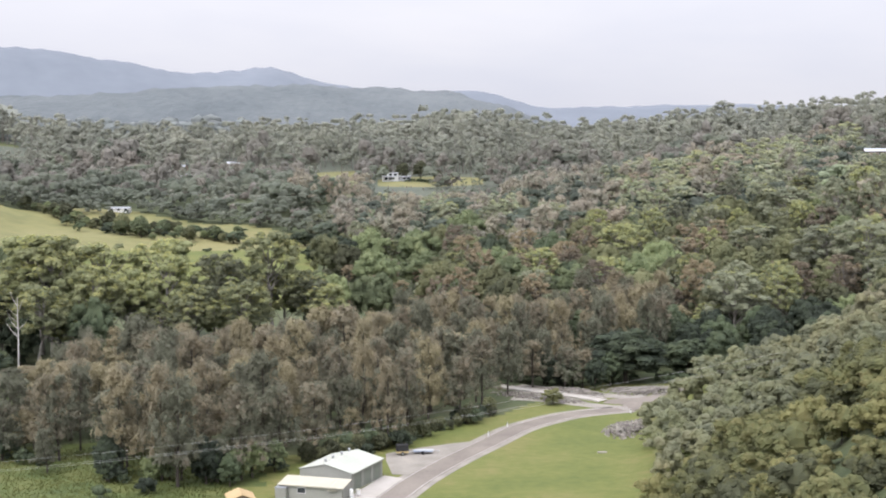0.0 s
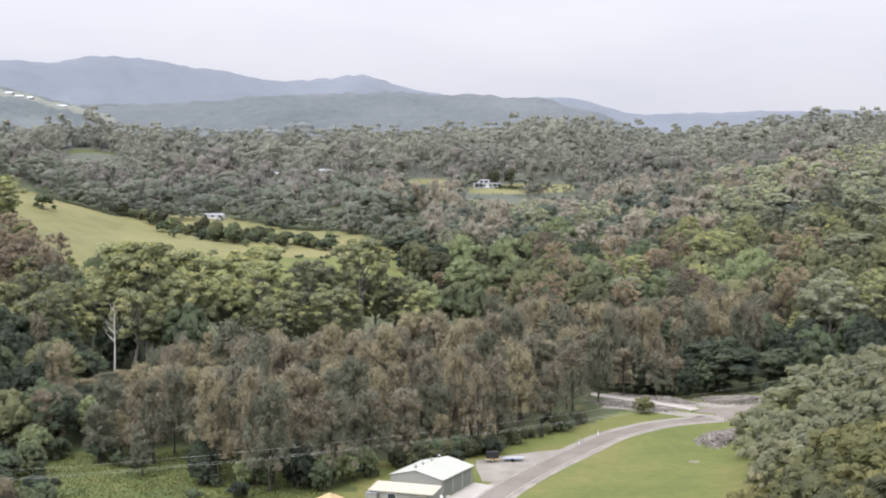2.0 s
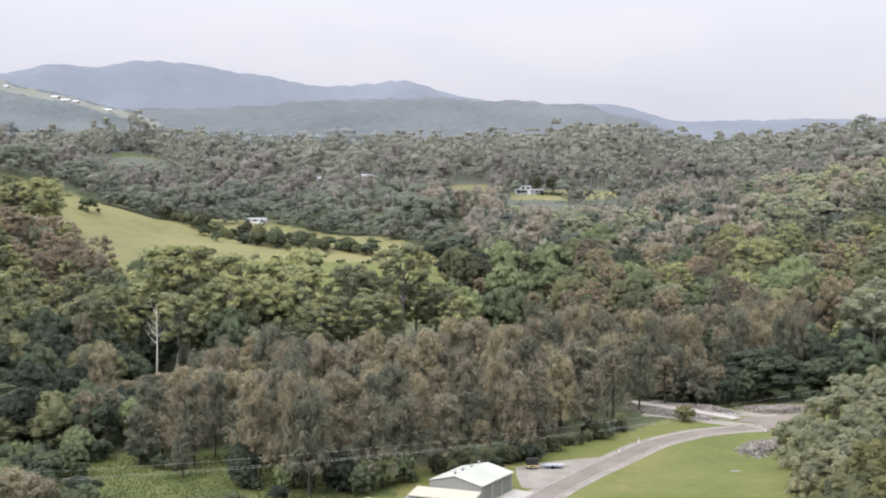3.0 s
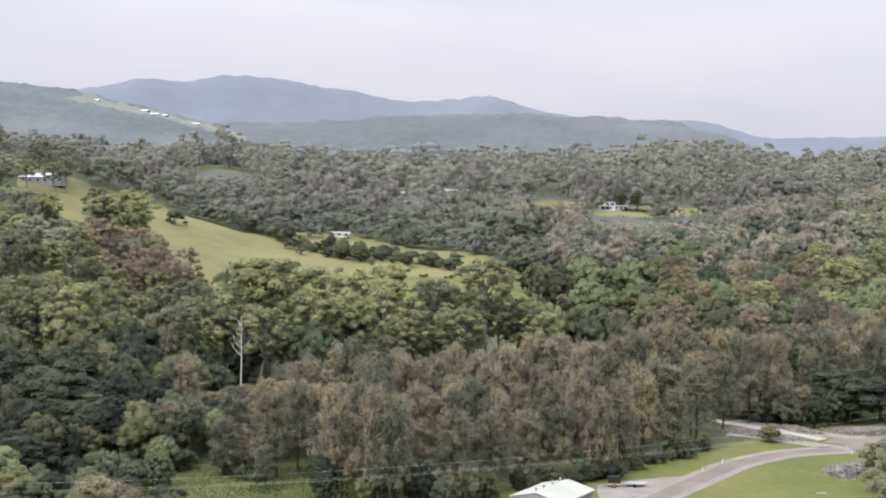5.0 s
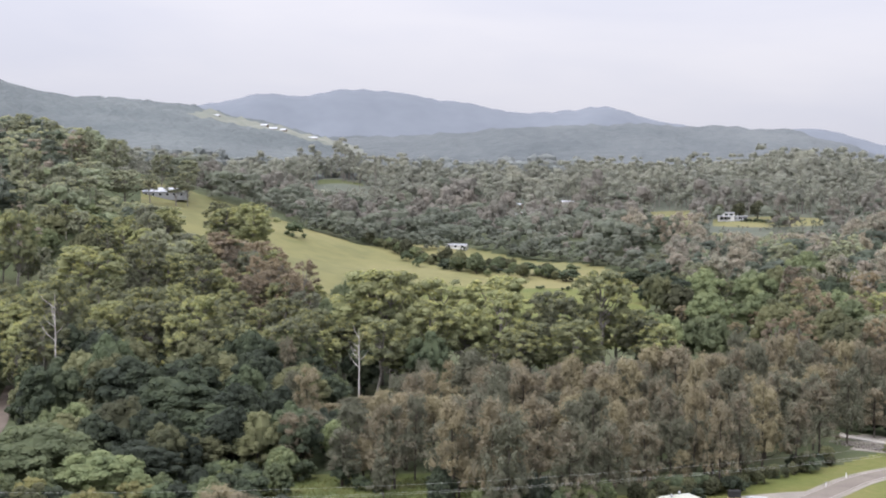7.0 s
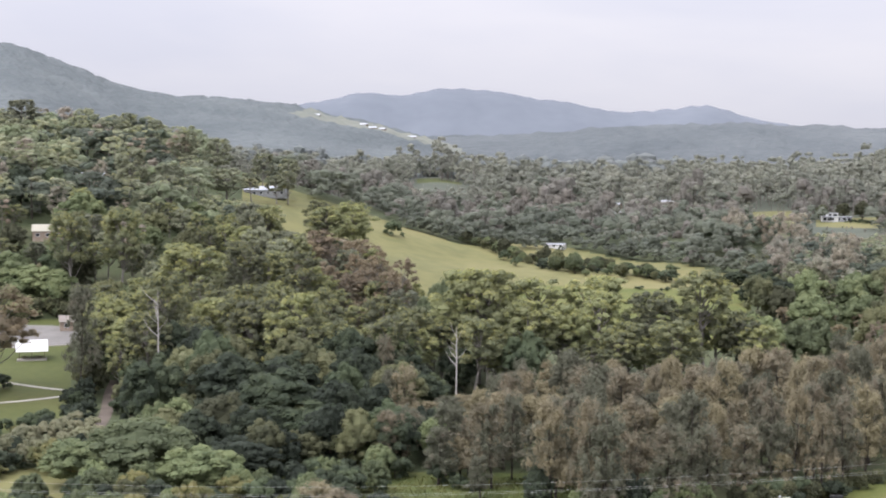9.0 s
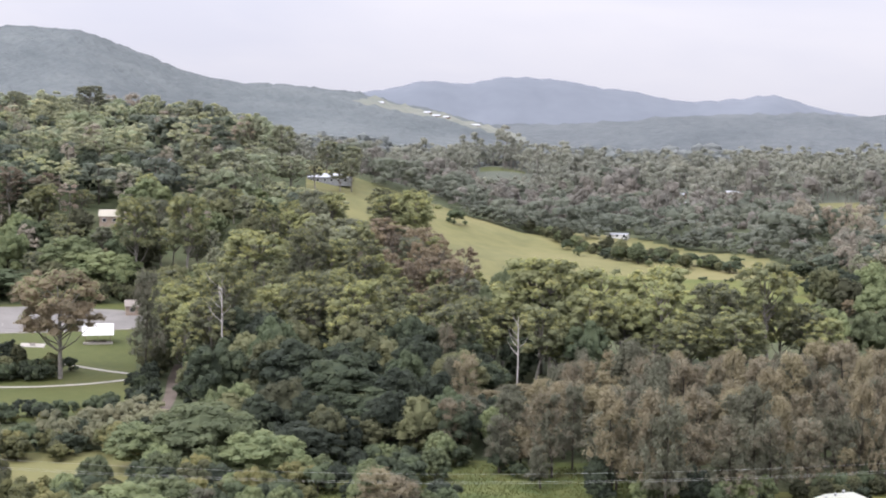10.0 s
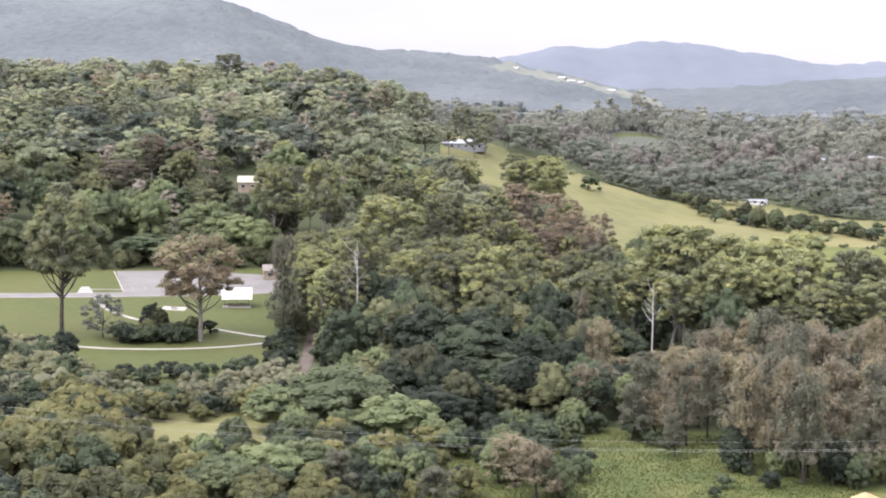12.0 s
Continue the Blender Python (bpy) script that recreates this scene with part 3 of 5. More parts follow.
    root.matrix_basis = Matrix.Translation((x, y, high(x, y) - sink)) @ Matrix.Rotation(rng.uniform(0, 6.28), 4, "Z") @ Matrix.Diagonal((scale, scale, scale * stretch_, 1))
    for part_name, data in pieces:
        ob = new(part_name, data)
        ob.parent = root
    return tagged(root, label or spec["label"], spec["category"], group)


def woods(name, label, spec, detail, leaf, places, mats, stems=1.0, core=0.0, spread=(0.85, 1.25), even=0.5):
    """Far woods that nobody could count: many trees joined into one mesh. places: x, y, height of each."""
    places = np.asarray(places)
    if not len(places):
        return
    tops = [crown_of(dict(spec, body=0.0), detail, leaf, core) for _ in range(8)]
    zs = lie(places[:, 0], places[:, 1])
    tris, slots, ways, tv, tf, base = [], [], [], [], [], 0
    for (x, y, tall), z in zip(places, zs):
        tri, slot, (sv, sf), way = tops[int(rng.integers(8))]
        k, c = tall / spec["tall"], rng.uniform(0, 6.28)
        spin = np.array(((math.cos(c), -math.sin(c), 0), (math.sin(c), math.cos(c), 0), (0, 0, 1))) * k
        wide_ = rng.uniform(*spread)
        off = np.array((x, y, z))
        tris.append((tri * (wide_, wide_, 1)) @ spin.T + off)
        slots.append(slot)
        ways.append(way @ spin.T / k + np.array((0, 0, even)))
        if rng.random() < stems:
            stem, sides = tube(((0, 0, -0.5), (0.01 * spec["tall"], 0, spec["tall"] * 0.75)), (spec["thick"] * 1.1, spec["thick"] * 0.5), 3)
            tv.append(stem @ spin.T + off)
            tf.append(sides + base)
            base += 6
    v = np.concatenate(tris).reshape(-1, 3)
    f = np.arange(len(v)).reshape(-1, 3)
    ob = new(name, mesh_of(name, v, f, [M[k] for k in mats], np.concatenate(slots), normals=np.concatenate(ways)))
    tagged(ob, label, "trees", kind="stuff")
    if tv:
        stem_ob = new("trunks", mesh_of("trunks", np.concatenate(tv), np.concatenate(tf), [M[spec["bark"]]], None, True))
        stem_ob.parent = ob
        tagged(stem_ob, kind="stuff")


def scatter(spacing, az0, az1, r0, r1):
    """Jittered places over a sector of the plan: bearing, distance, x, y."""
    edge = r1 + spacing
    g = np.arange(-edge, edge, spacing)
    x, y = np.meshgrid(g, g)
    x, y = (x + rng.uniform(-0.45, 0.45, x.shape) * spacing).ravel(), (y + rng.uniform(-0.45, 0.45, y.shape) * spacing).ravel()
    r, az = polar(x, y)
    k = (az > az0) & (az < az1) & (r > r0) & (r < r1)
    order = np.argsort(r[k])
    return list(zip(az[k][order], r[k][order], x[k][order], y[k][order]))


def top_under(a, d, rise):
    """Height of a tree at that bearing and distance whose top stands at that angle over the eye."""
    return EYE + d * math.tan(radians(rise)) - high(*spot(a, d))


def sight(a):
    """The pasture shows over the nearer trees: their tops stay under this angle."""
    return float(np.interp(a, (-26.8, -24.1, -23.9, -22.3, -20.5, -19.8, -18.6, -17.9, -16.1, -13.0, -11.6, -10.7, -10.1, -9.3, -8.7, -7.1, -6.0, -5.4, -4.6, -3.5),
                           (-0.6, -1.0, -1.94, -2.16, -2.4, -2.75, -4.2, -3.75, -3.56, -4.0, -3.8, -4.0, -5.0, -4.87, -4.37, -3.9, -3.9, -3.5, -2.7, -1.9)))


TAKEN = [(*spot(-16.6, 362), 9.0), (*spot(-16.5, 380), 6.0), (*spot(-28.4, 360), 6.0), (*spot(-28.4, 348), 6.0)]


def stand(kind_name, rows, group):
    """Trees that stand out, by bearing, distance, angle of the top and width of the crown; a wide one is a clump of several stems."""
    spec = SPECS[kind_name]
    for a, d, rise, width in rows:
        tall = top_under(a, d, rise)
        n = max(1, round(width / (2.5 * spec["wide"])))
        for k in range(n):
            off = (k - (n - 1) / 2) * width / n
            a1, d1 = a + math.degrees(off / d), d + rng.uniform(-3, 3) * (n > 1)
            t1 = max(4.0, tall * (1 if n == 1 or 0 < k < n - 1 else rng.uniform(0.84, 1.0)))
            s = width / n / ((1.9 if spec["kind"] == "dome" else 2.15) * spec["wide"])
            px_, py_ = spot(a1, d1)
            TAKEN.append((px_, py_, 0.42 * width / n))
            plant(kind_name, px_, py_, s, group, t1 / spec["tall"] / s)


def free(px_, py_, room=1.0):
    return all((px_ - q[0]) ** 2 + (py_ - q[1]) ** 2 > (q[2] * room) ** 2 for q in TAKEN)


FAR = {"grey": [], "brown": [], "green": [], "hill": []}
MID = {"casuarina_tree": [], "gum_tree": [], "rainforest_tree": [], "fig_tree": [], "wattle_shrub": [], "rust_tree": []}

# casuarinas along the creek that stand out
stand("casuarina_tree", [(-14.7, 290, -8.48, 13), (-12.1, 330, -6.81, 14), (-9.7, 310, -7.75, 13), (-9.8, 280, -9.08, 10), (-7.1, 330, -7.47, 13), (-13.1, 275, -9.63, 12), (-5.1, 345, -6.6, 12), (-3.7, 345, -6.62, 14),
                         (-4.2, 300, -8.96, 13), (-7.8, 285, -9.79, 10), (-0.8, 375, -5.62, 19), (-2.1, 345, -6.96, 14)], "casuarinas by the creek")
stand("casuarina_tree", [(0.4, 340, -7.64, 13), (1.9, 370, -6.06, 16), (4.4, 390, -6.27, 17), (6.2, 430, -5.14, 19), (8.0, 430, -5.12, 19), (-5.5, 290, -9.61, 10), (-2.8, 290, -9.87, 11), (-15.6, 262, -11.02, 6),
                         (-10.9, 280, -9.92, 11), (-3.7, 274, -10.57, 6)], "casuarinas by the creek")
stand("casuarina_tree", [(-18.7, 330, -7.39, 10), (-18.9, 300, -9.07, 11), (-29.1, 228, -12.73, 8), (-22.0, 236, -12.07, 10), (-16.4, 280, -10.32, 8), (-25.2, 222, -13.39, 8), (-21.1, 228, -12.3, 10), (-20.2, 232, -13.0, 6)], "casuarinas by the creek")
# eucalypts beyond the creek
stand("gum_tree", [(-30.7, 520, -1.01, 34), (-26.9, 465, -2.55, 25), (-23.9, 480, -2.42, 34), (-21.3, 630, -0.64, 30), (-20.8, 612, -0.95, 22), (-21.9, 618, -1.1, 20), (-15.7, 410, -3.53, 26), (-13.5, 415, -3.93, 24), (-11.3, 420, -3.81, 23), (-28.2, 405, -3.8, 16), (-25.1, 395, -4.23, 17)], "eucalypts beyond the creek")
stand("gum_tree", [(-15.3, 405, -3.55, 22), (-10.8, 400, -4.41, 17), (-6.8, 415, -3.61, 21), (-8.6, 405, -4.44, 18), (-7.8, 390, -5.57, 17), (-10.2, 388, -5.97, 12), (-13.8, 392, -4.8, 18)], "eucalypts beyond the creek")
stand("rust_tree", [(-21.3, 565, -2.05, 33), (-19.4, 495, -3.15, 24), (-22.4, 550, -2.63, 24)], "reddish trees beyond the creek")
stand("fig_tree", [(-17.2, 440, -3.67, 16), (-3.7, 430, -4.82, 30), (-1.7, 520, -4.04, 35), (-1.9, 560, -3.19, 37), (0.4, 440, -5.17, 14)], "bright green trees beyond the creek")
stand("grey_gum_tree", [(-4.85, 640, -2.85, 15)], "trees at the end of the pasture")
stand("rainforest_tree", [(-5.5, 655, -3.45, 10), (-4.5, 605, -3.4, 15), (-5.9, 672, -3.6, 6), (-3.9, 560, -3.6, 14), (-5.2, 600, -4.0, 9)], "trees at the end of the pasture")
# dark trees on the near bank, and at the bend of the road
stand("rainforest_tree", [(-23.3, 345, -6.57, 15), (-20.7, 352, -6.39, 15), (-25.6, 330, -6.53, 19), (-23.7, 318, -7.22, 19), (-22.0, 305, -8.56, 17), (-25.2, 275, -9.98, 15), (-26.3, 350, -5.65, 14), (-17.9, 360, -7.53, 13),
                          (-17.4, 305, -9.3, 11), (-13.8, 380, -5.75, 13), (-18.7, 372, -6.41, 12)], "trees of the near bank")
stand("fig_tree", [(-29.1, 280, -9.18, 22), (-31.3, 280, -9.84, 15), (-26.8, 268, -10.3, 16), (-32.2, 235, -12.25, 14), (-30.4, 240, -12.06, 11), (-33.6, 228, -12.66, 11)], "bright green trees of the near bank")
stand("rainforest_tree", [(7.3, 352, -7.18, 19), (9.7, 362, -7.53, 13), (4.9, 346, -8.73, 10), (8.9, 395, -6.0, 14), (10.0, 375, -6.86, 12)], "dark trees at the bend of the road")
stand("grey_gum_tree", [(11.5, 400, -5.06, 19), (16.1, 520, -0.97, 29), (13.6, 560, -1.74, 26), (14.9, 470, -3.25, 22), (16.6, 460, -3.01, 22), (12.3, 520, -3.29, 22), (10.4, 520, -3.75, 22)], "trees of the hill flank")
# the wooded hill behind the park
stand("grey_gum_tree", [(-33.4, 800, 2.94, 20), (-35.7, 810, 2.83, 32), (-41.6, 830, 2.56, 29), (-40.5, 780, 2.31, 34), (-38.3, 820, 2.56, 24), (-29.0, 800, 2.58, 27), (-30.2, 780, 2.21, 25), (-26.7, 760, 1.81, 33), (-28.7, 660, 1.08, 34),
                   (-23.8, 775, 0.9, 27), (-25.7, 700, 0.37, 22), (-30.0, 720, 0.66, 25), (-39.3, 700, 1.64, 33), (-36.8, 690, 1.25, 30), (-31.8, 690, 0.64, 24)], "eucalypts of the wooded hill")
stand("rainforest_tree", [(-38.5, 640, 0.25, 30), (-33.5, 660, 0.63, 41), (-32.0, 740, 1.53, 26), (-41.3, 560, -1.61, 24), (-26.0, 600, -1.31, 26), (-40.8, 640, -0.1, 28), (-35.5, 560, -2.04, 15), (-30.0, 650, -0.23, 28), (-36.7, 514, -4.02, 22),
                          (-31.8, 540, -2.25, 19), (-41.7, 520, -4.19, 16)], "dark trees of the wooded hill")
stand("fig_tree", [(-37.3, 530, -2.15, 30), (-34.2, 528, -2.7, 23), (-32.9, 520, -3.19, 25), (-26.9, 640, -0.87, 20), (-39.4, 520, -3.13, 18), (-31.3, 600, -0.46, 21)], "bright green trees of the wooded hill")
stand("rust_tree", [(-35.7, 610, -0.17, 31), (-37.5, 580, -1.21, 22), (-40.9, 515, -3.77, 12)], "reddish trees of the wooded hill")

# large crowns that stand out of the valley woods
for k in range(44):
    a, d = rng.uniform(-0.5, 15.5), rng.uniform(445, 780)
    px_, py_ = spot(a, d)
    tall = min(rng.uniform(16, 24), top_under(a, d, -2.4 if a < 9 else -1.3))
    kind_ = ("gum_tree", "fig_tree", "grey_gum_tree", "rainforest_tree")[k % 4]
    if tall > 9 and free(px_, py_, 1.0):
        full = 20.0 if kind_ in ("fig_tree", "rainforest_tree") else 24.0
        s = rng.uniform(0.9, 1.25) * tall / full
        TAKEN.append((px_, py_, 6.5))
        plant(kind_, px_, py_, s * 1.15, "large trees of the valley woods", tall / SPECS[kind_]["tall"] / (s * 1.15))

# casuarinas between them
count = 0
for a, d, px_, py_ in scatter(8.3, -19.5, 9.5, 246, 450):
    near = np.interp(a, (-19.5, -17, -14, -13, -8.5, -6.6, -6, -5, -3, -2, -0.9, 0.35, 2.2, 2.6, 2.9, 4.0, 6.0, 7.0, 9.5), (285, 268, 263, 246, 243, 250, 256, 264, 270, 276, 283, 294, 309, 315, 348, 342, 341, 356, 392))
    back = np.interp(a, (-19.5, -15, -10, -5, 0, 9), (330, 365, 385, 395, 445, 450))
    if near < d < back and free(px_, py_, 0.8):
        tall = min(21, top_under(a, d, np.interp(a, (-19.5, -15.9, -14.6, -9, -5, -1, 9), (-8.9, -8.9, -7.1, -7.0, -6.9, -5.9, -5.3)))) * rng.uniform(0.55, 0.98)
        if count < 250:
            s = rng.uniform(0.8, 1.2)
            plant("casuarina_tree", px_, py_, s, "casuarinas by the creek", max(6, tall) / 18 / s)
            count += 1
        else:
            MID["casuarina_tree"].append((px_, py_, max(6, tall)))
# undergrowth along their edge
for a, d, px_, py_ in scatter(4.0, -19.0, 2.0, 244, 330):
    near = np.interp(a, (-19.5, -17, -14, -13, -8.5, -6.6, -6, -5, -3, -2, -0.9, 0.35, 2.2, 4), (285, 266, 261, 248, 246, 251, 254, 261, 267, 273, 279, 290, 305, 330))
    if near - 1 < d < near + 9 and rng.random() < 0.36 + 0.3 * math.sin(a * 1.9 + 1.0):
        plant("green_shrub", px_, py_, rng.uniform(0.5, 1.5), "undergrowth by the creek")

for a, d, px_, py_ in scatter(4.6, -14.2, -7.0, 229, 250):
    if d > 238 + 6 * math.sin(a * 2.3) and rng.random() < 0.3 and (px_ + 32.6) ** 2 + (py_ - 227.6) ** 2 > 60 and (px_ + 24) ** 2 + (py_ - 240) ** 2 > 200:
        plant("green_shrub", px_, py_, rng.uniform(0.4, 1.1), "undergrowth by the creek")
for a, d, size in ((3.6, 343, 0.6), (4.9, 340, 0.55), (5.6, 343, 0.5)):
    plant("casuarina_tree", *spot(a, d), size * 1.7, "young casuarinas by the grass", 0.6, "young slender casuarina at the edge of the grass")
for a, d in ((3.1, 349), (4.2, 346), (5.2, 342), (6.1, 341), (3.6, 352), (6.7, 346)):
    plant("rainforest_tree", *spot(a, d), rng.uniform(0.4, 0.6), "dark trees at the bend of the road", 1.1)

for k in range(58):
    a = rng.uniform(-5.8, 2.2)
    d = float(np.interp(a, (-6, -5, -3, -2, -0.9, 0.35, 2.2), (256, 262, 268, 274, 281, 291, 306))) + rng.uniform(0, 5)
    plant("broadleaf_tree", *spot(a, d), rng.uniform(0.12, 0.27), "low growth at the foot of the casuarinas", 1.0, "low dark bushy growth at the foot of the casuarinas")
for k in range(13):
    a = rng.uniform(-14, -4.5)
    d = float(np.interp(a, (-14, -13, -8.5, -6.6, -5, -4), (259, 247, 244, 251, 264, 268))) + rng.uniform(0, 7)
    plant("fig_tree" if k % 3 == 0 else "rainforest_tree", *spot(a, d), rng.uniform(0.28, 0.5), "young trees along the grass", 1.15, "young broad-leaved tree in the undergrowth by the grass")
# eucalypts and dark trees between the others beyond the creek
for a, d, px_, py_ in scatter(10.0, -31, -4, 370, 485):
    near = np.interp(a, (-31, -28, -24, -20, -16, -12, -8, -4), (400, 385, 380, 372, 380, 385, 392, 400))
    back = np.interp(a, (-31, -24, -19, -8, -4), (485, 450, 440, 435, 430))
    if near < d < back and free(px_, py_, 0.72):
        tall = min(rng.uniform(15, 27), top_under(a, d, sight(a) - 0.35))
        if tall > 7:
            plant("gum_tree" if tall > 17 else "rainforest_tree", px_, py_, rng.uniform(0.75, 1.0) * (1 if tall > 17 else 0.9), "trees beyond the creek", tall / (28 if tall > 17 else 16))

for a, d, px_, py_ in scatter(9.5, -25.5, -18.2, 478, 660):
    tall = min(rng.uniform(14, 26), top_under(a, d, sight(a) - 0.1))
    if tall > 9 and d < np.interp(a, (-25, -21, -18.2), (660, 640, 500)):
        MID["rust_tree" if -22.8 < a < -19 and rng.random() < 0.6 else "gum_tree"].append((px_, py_, tall))

# dark trees of the near bank
for a, d, px_, py_ in scatter(8.6, -33, -17.0, 264, 400):
    near = np.interp(a, (-33, -31.4, -29, -27, -22, -17.5), (352, 320, 286, 272, 276, 292))
    back = np.interp(a, (-33, -30, -20, -17.5), (380, 395, 385, 372))
    if near < d < back and not -33.6 < a < -29.2 and free(px_, py_, 0.8):
        tall = np.interp(d, (275, 330, 390), (10, 15, 18)) * rng.choice((0.62, 0.8, 1.0, 1.25)) * rng.uniform(0.92, 1.08)
        if a > -18.5 and d < 364:
            tall = max(3, min(tall, top_under(a, d, -8.9)))
        if rng.random() < 0.12 and a > -24:
            plant("casuarina_tree", px_, py_, 0.8, "trees of the near bank", tall / 18 * 1.4)
        else:
            chosen = rng.choice(("rainforest_tree", "rainforest_tree", "broadleaf_tree", "fig_tree"), p=(0.4, 0.15, 0.35, 0.10))
            s = rng.uniform(0.72, 0.95) * (tall / 14) ** 0.7
            plant(str(chosen), px_, py_, s, "trees of the near bank", tall / SPECS[chosen]["tall"] / s)

for a, d, px_, py_ in scatter(5.2, -34.5, -19.0, 226, 290):
    if (a < -25.3 or -23.0 < a < -19.3 or d > 258) and d < np.interp(a, (-34, -30, -26, -19), (262, 270, 276, 292)) and free(px_, py_, 0.8) and rng.random() < 0.8:
        if rng.random() < 0.7:
            plant("green_shrub", px_, py_, rng.uniform(0.9, 1.7), "shrubs of the near bank")
        else:
            plant("fig_tree", px_, py_, rng.uniform(0.3, 0.5), "shrubs of the near bank", 1.1)

# scrub on the valley floor to the left, and on the spur to the right
count = 0
for a, d, px_, py_ in scatter(4.4, -45, -21, 205, 385):
    low = np.interp(a, (-45, -39, -31), (256, 266, 272))
    gap = (low - 3 < d < low + 20 and -37.0 < a < -30.4) or (d < 228 + 4 * math.sin(a * 2) and a > -36 and rng.random() < 0.5)
    stop = np.interp(a, (-45, -40, -39.2, -36, -33, -31, -30), (388, 378, 318, 306, 322, 345, 300))
    if d < 262 and a < -31 and rng.random() < 0.33 + 0.25 * math.sin(a * 1.7 + d * 0.07):
        continue
    if (a > -31 and d > 262) or (a > -28.5 and rng.random() < 0.75) or d > stop or gap or rng.random() < 0.06 or not free(px_, py_, 0.9):
        continue
    size = rng.uniform(0.65, 1.25) * (1.4 if a < -38 else 1.0) * (0.5 if low - 18 < d < low + 4 and -37 < a < -30 else 1.0)
    if a < -37.5 and d > 290 and rng.random() < 0.4:
        plant("rainforest_tree", px_, py_, rng.uniform(0.4, 0.65), "scrub on the valley floor", 1.1, "young dark green broad-leaved tree in the scrub")
    elif rng.random() < 0.3:
        plant("green_shrub", px_, py_, size * 1.4, "scrub on the valley floor")
    elif count < 150:
        plant("wattle_shrub", px_, py_, size, "scrub on the valley floor", rng.uniform(0.8, 1.1))
        count += 1
    else:
        MID["wattle_shrub"].append((px_, py_, 6 * size))
count = 0
for a, d, px_, py_ in scatter(4.8, 7, 20.5, 125, 345):
    edge = np.interp(d, (125, 165, 250, 283, 336, 345), (12, 7.8, 8.1, 8.5, 11.0, 11.6))
    if a > edge and rng.random() < 0.93:
        size = rng.choice((0.6, 0.8, 1.0, 1.35)) * rng.uniform(0.85, 1.15)
        if a < 19 and count < 150:
            plant("wattle_shrub", px_, py_, size, "scrub on the spur", rng.uniform(0.8, 1.0))
            count += 1
        else:
            MID["wattle_shrub"].append((px_, py_, 6 * size * 0.9))

# the gully and the hill flank to the right
for a, d, px_, py_ in scatter(11.5, 5.4, 20, 352, 640):
    if (a < 10.6 and d < 362 + (a - 5) * 2) or (a < 9.5 and 395 < d < 440) or not free(px_, py_, 0.8):
        continue
    u = rng.random()
    if d < 400:
        plant("rainforest_tree", px_, py_, rng.uniform(0.7, 1.0), "trees in the gully")
    else:
        MID["rainforest_tree" if u < 0.5 else "gum_tree" if u < 0.75 else "casuarina_tree" if u < 0.92 else "fig_tree"].append((px_, py_, rng.uniform(13, 23)))

# valley woods in the middle distance
for a, d, px_, py_ in scatter(13.5, -6.0, 6.5, 425, 900):
    u = rng.random()
    if (a < -4.9 + 0.5 * math.sin(d * 0.045) + rng.uniform(-0.3, 0.3) and d < 700) or not free(px_, py_, 0.8):
        continue
    tall = rng.uniform(14, 23)
    if -4.8 < a < -0.4 and d < 545:
        tall = rng.uniform(6, 10)
    if a < -3.0 and d < 790:
        tall = min(tall, top_under(a, d, sight(a)))
    elif -3.0 <= a and a < 2.4:
        tall = min(tall, top_under(a, d, -2.1 + rng.uniform(-0.35, 0.1)))
    if tall > 4:
        MID["casuarina_tree" if u < 0.55 else "rainforest_tree" if u < 0.8 else "gum_tree" if u < 0.93 else "fig_tree"].append((px_, py_, tall))
for a, d, px_, py_ in scatter(14.5, 6.5, 19, 640, 900):
    u = rng.random()
    tall = rng.uniform(14, 25)
    if a > 15.9:
        tall = min(tall, top_under(a, d, -0.45))
    if tall > 4:
        MID["gum_tree" if u < 0.4 else "rainforest_tree" if u < 0.7 else "casuarina_tree" if u < 0.9 else "rust_tree"].append((px_, py_, tall))

# the wooded hill behind the park
for a, d, px_, py_ in scatter(14.5, -46, -22.0, 440, 930):
    if in_field(a, d) or (a < -31.4 and d < 503) or (a > -31.4 and d < 470) or not free(px_, py_, 0.8):
        continue
    if (-25.2 < a < -22.8 and 715 < d < 790) or (-33.1 < a < -31.9 and 570 < d < 600) or (-31.6 < a < -30.4 and 672 < d < 712):
        continue
    u = rng.random()
    tall = rng.uniform(11, 20) if d < 620 else rng.uniform(15, 24)
    if a > -26.8:
        tall = min(tall, top_under(a, d, sight(a)))
    if tall > 4:
        MID["rainforest_tree" if u < 0.27 else "gum_tree" if u < 0.70 else "fig_tree" if u < 0.88 else "rust_tree" if u < 0.94 else "casuarina_tree"].append((px_, py_, tall))

# bushes and hedges on the pasture
for a, d, size in ((-19.2, 735, 2.4), (-18.75, 742, 0.7), (-14.7, 740, 1.6), (-14.2, 720, 1.5)):
    plant("green_shrub", *spot(a, d), size, "bushes on the pasture", 1.0, "dark rounded bush standing on the pasture")
for a0, d0, many in ((-12.9, 715, 4), (-12.3, 700, 6), (-11.7, 690, 6), (-11.1, 705, 5), (-9.9, 690, 3), (-9.3, 684, 5), (-8.8, 682, 5), (-8.2, 690, 4)):
    for k in range(many):
        a, d, tall = a0 + rng.normal() * 0.22, d0 + rng.normal() * 9, rng.uniform(3.5, 8.5)
        if k % 3:
            plant("fig_tree" if k % 3 == 1 else "broadleaf_tree", *spot(a, d), tall / 12, "bushes on the pasture", rng.uniform(0.7, 1.15), "dark leafy spreading tree in a hedge on the pasture")
        else:
            plant("green_shrub", *spot(a, d), tall / 3.2, "bushes on the pasture", 0.7, "green leafy bush in a hedge on the pasture")
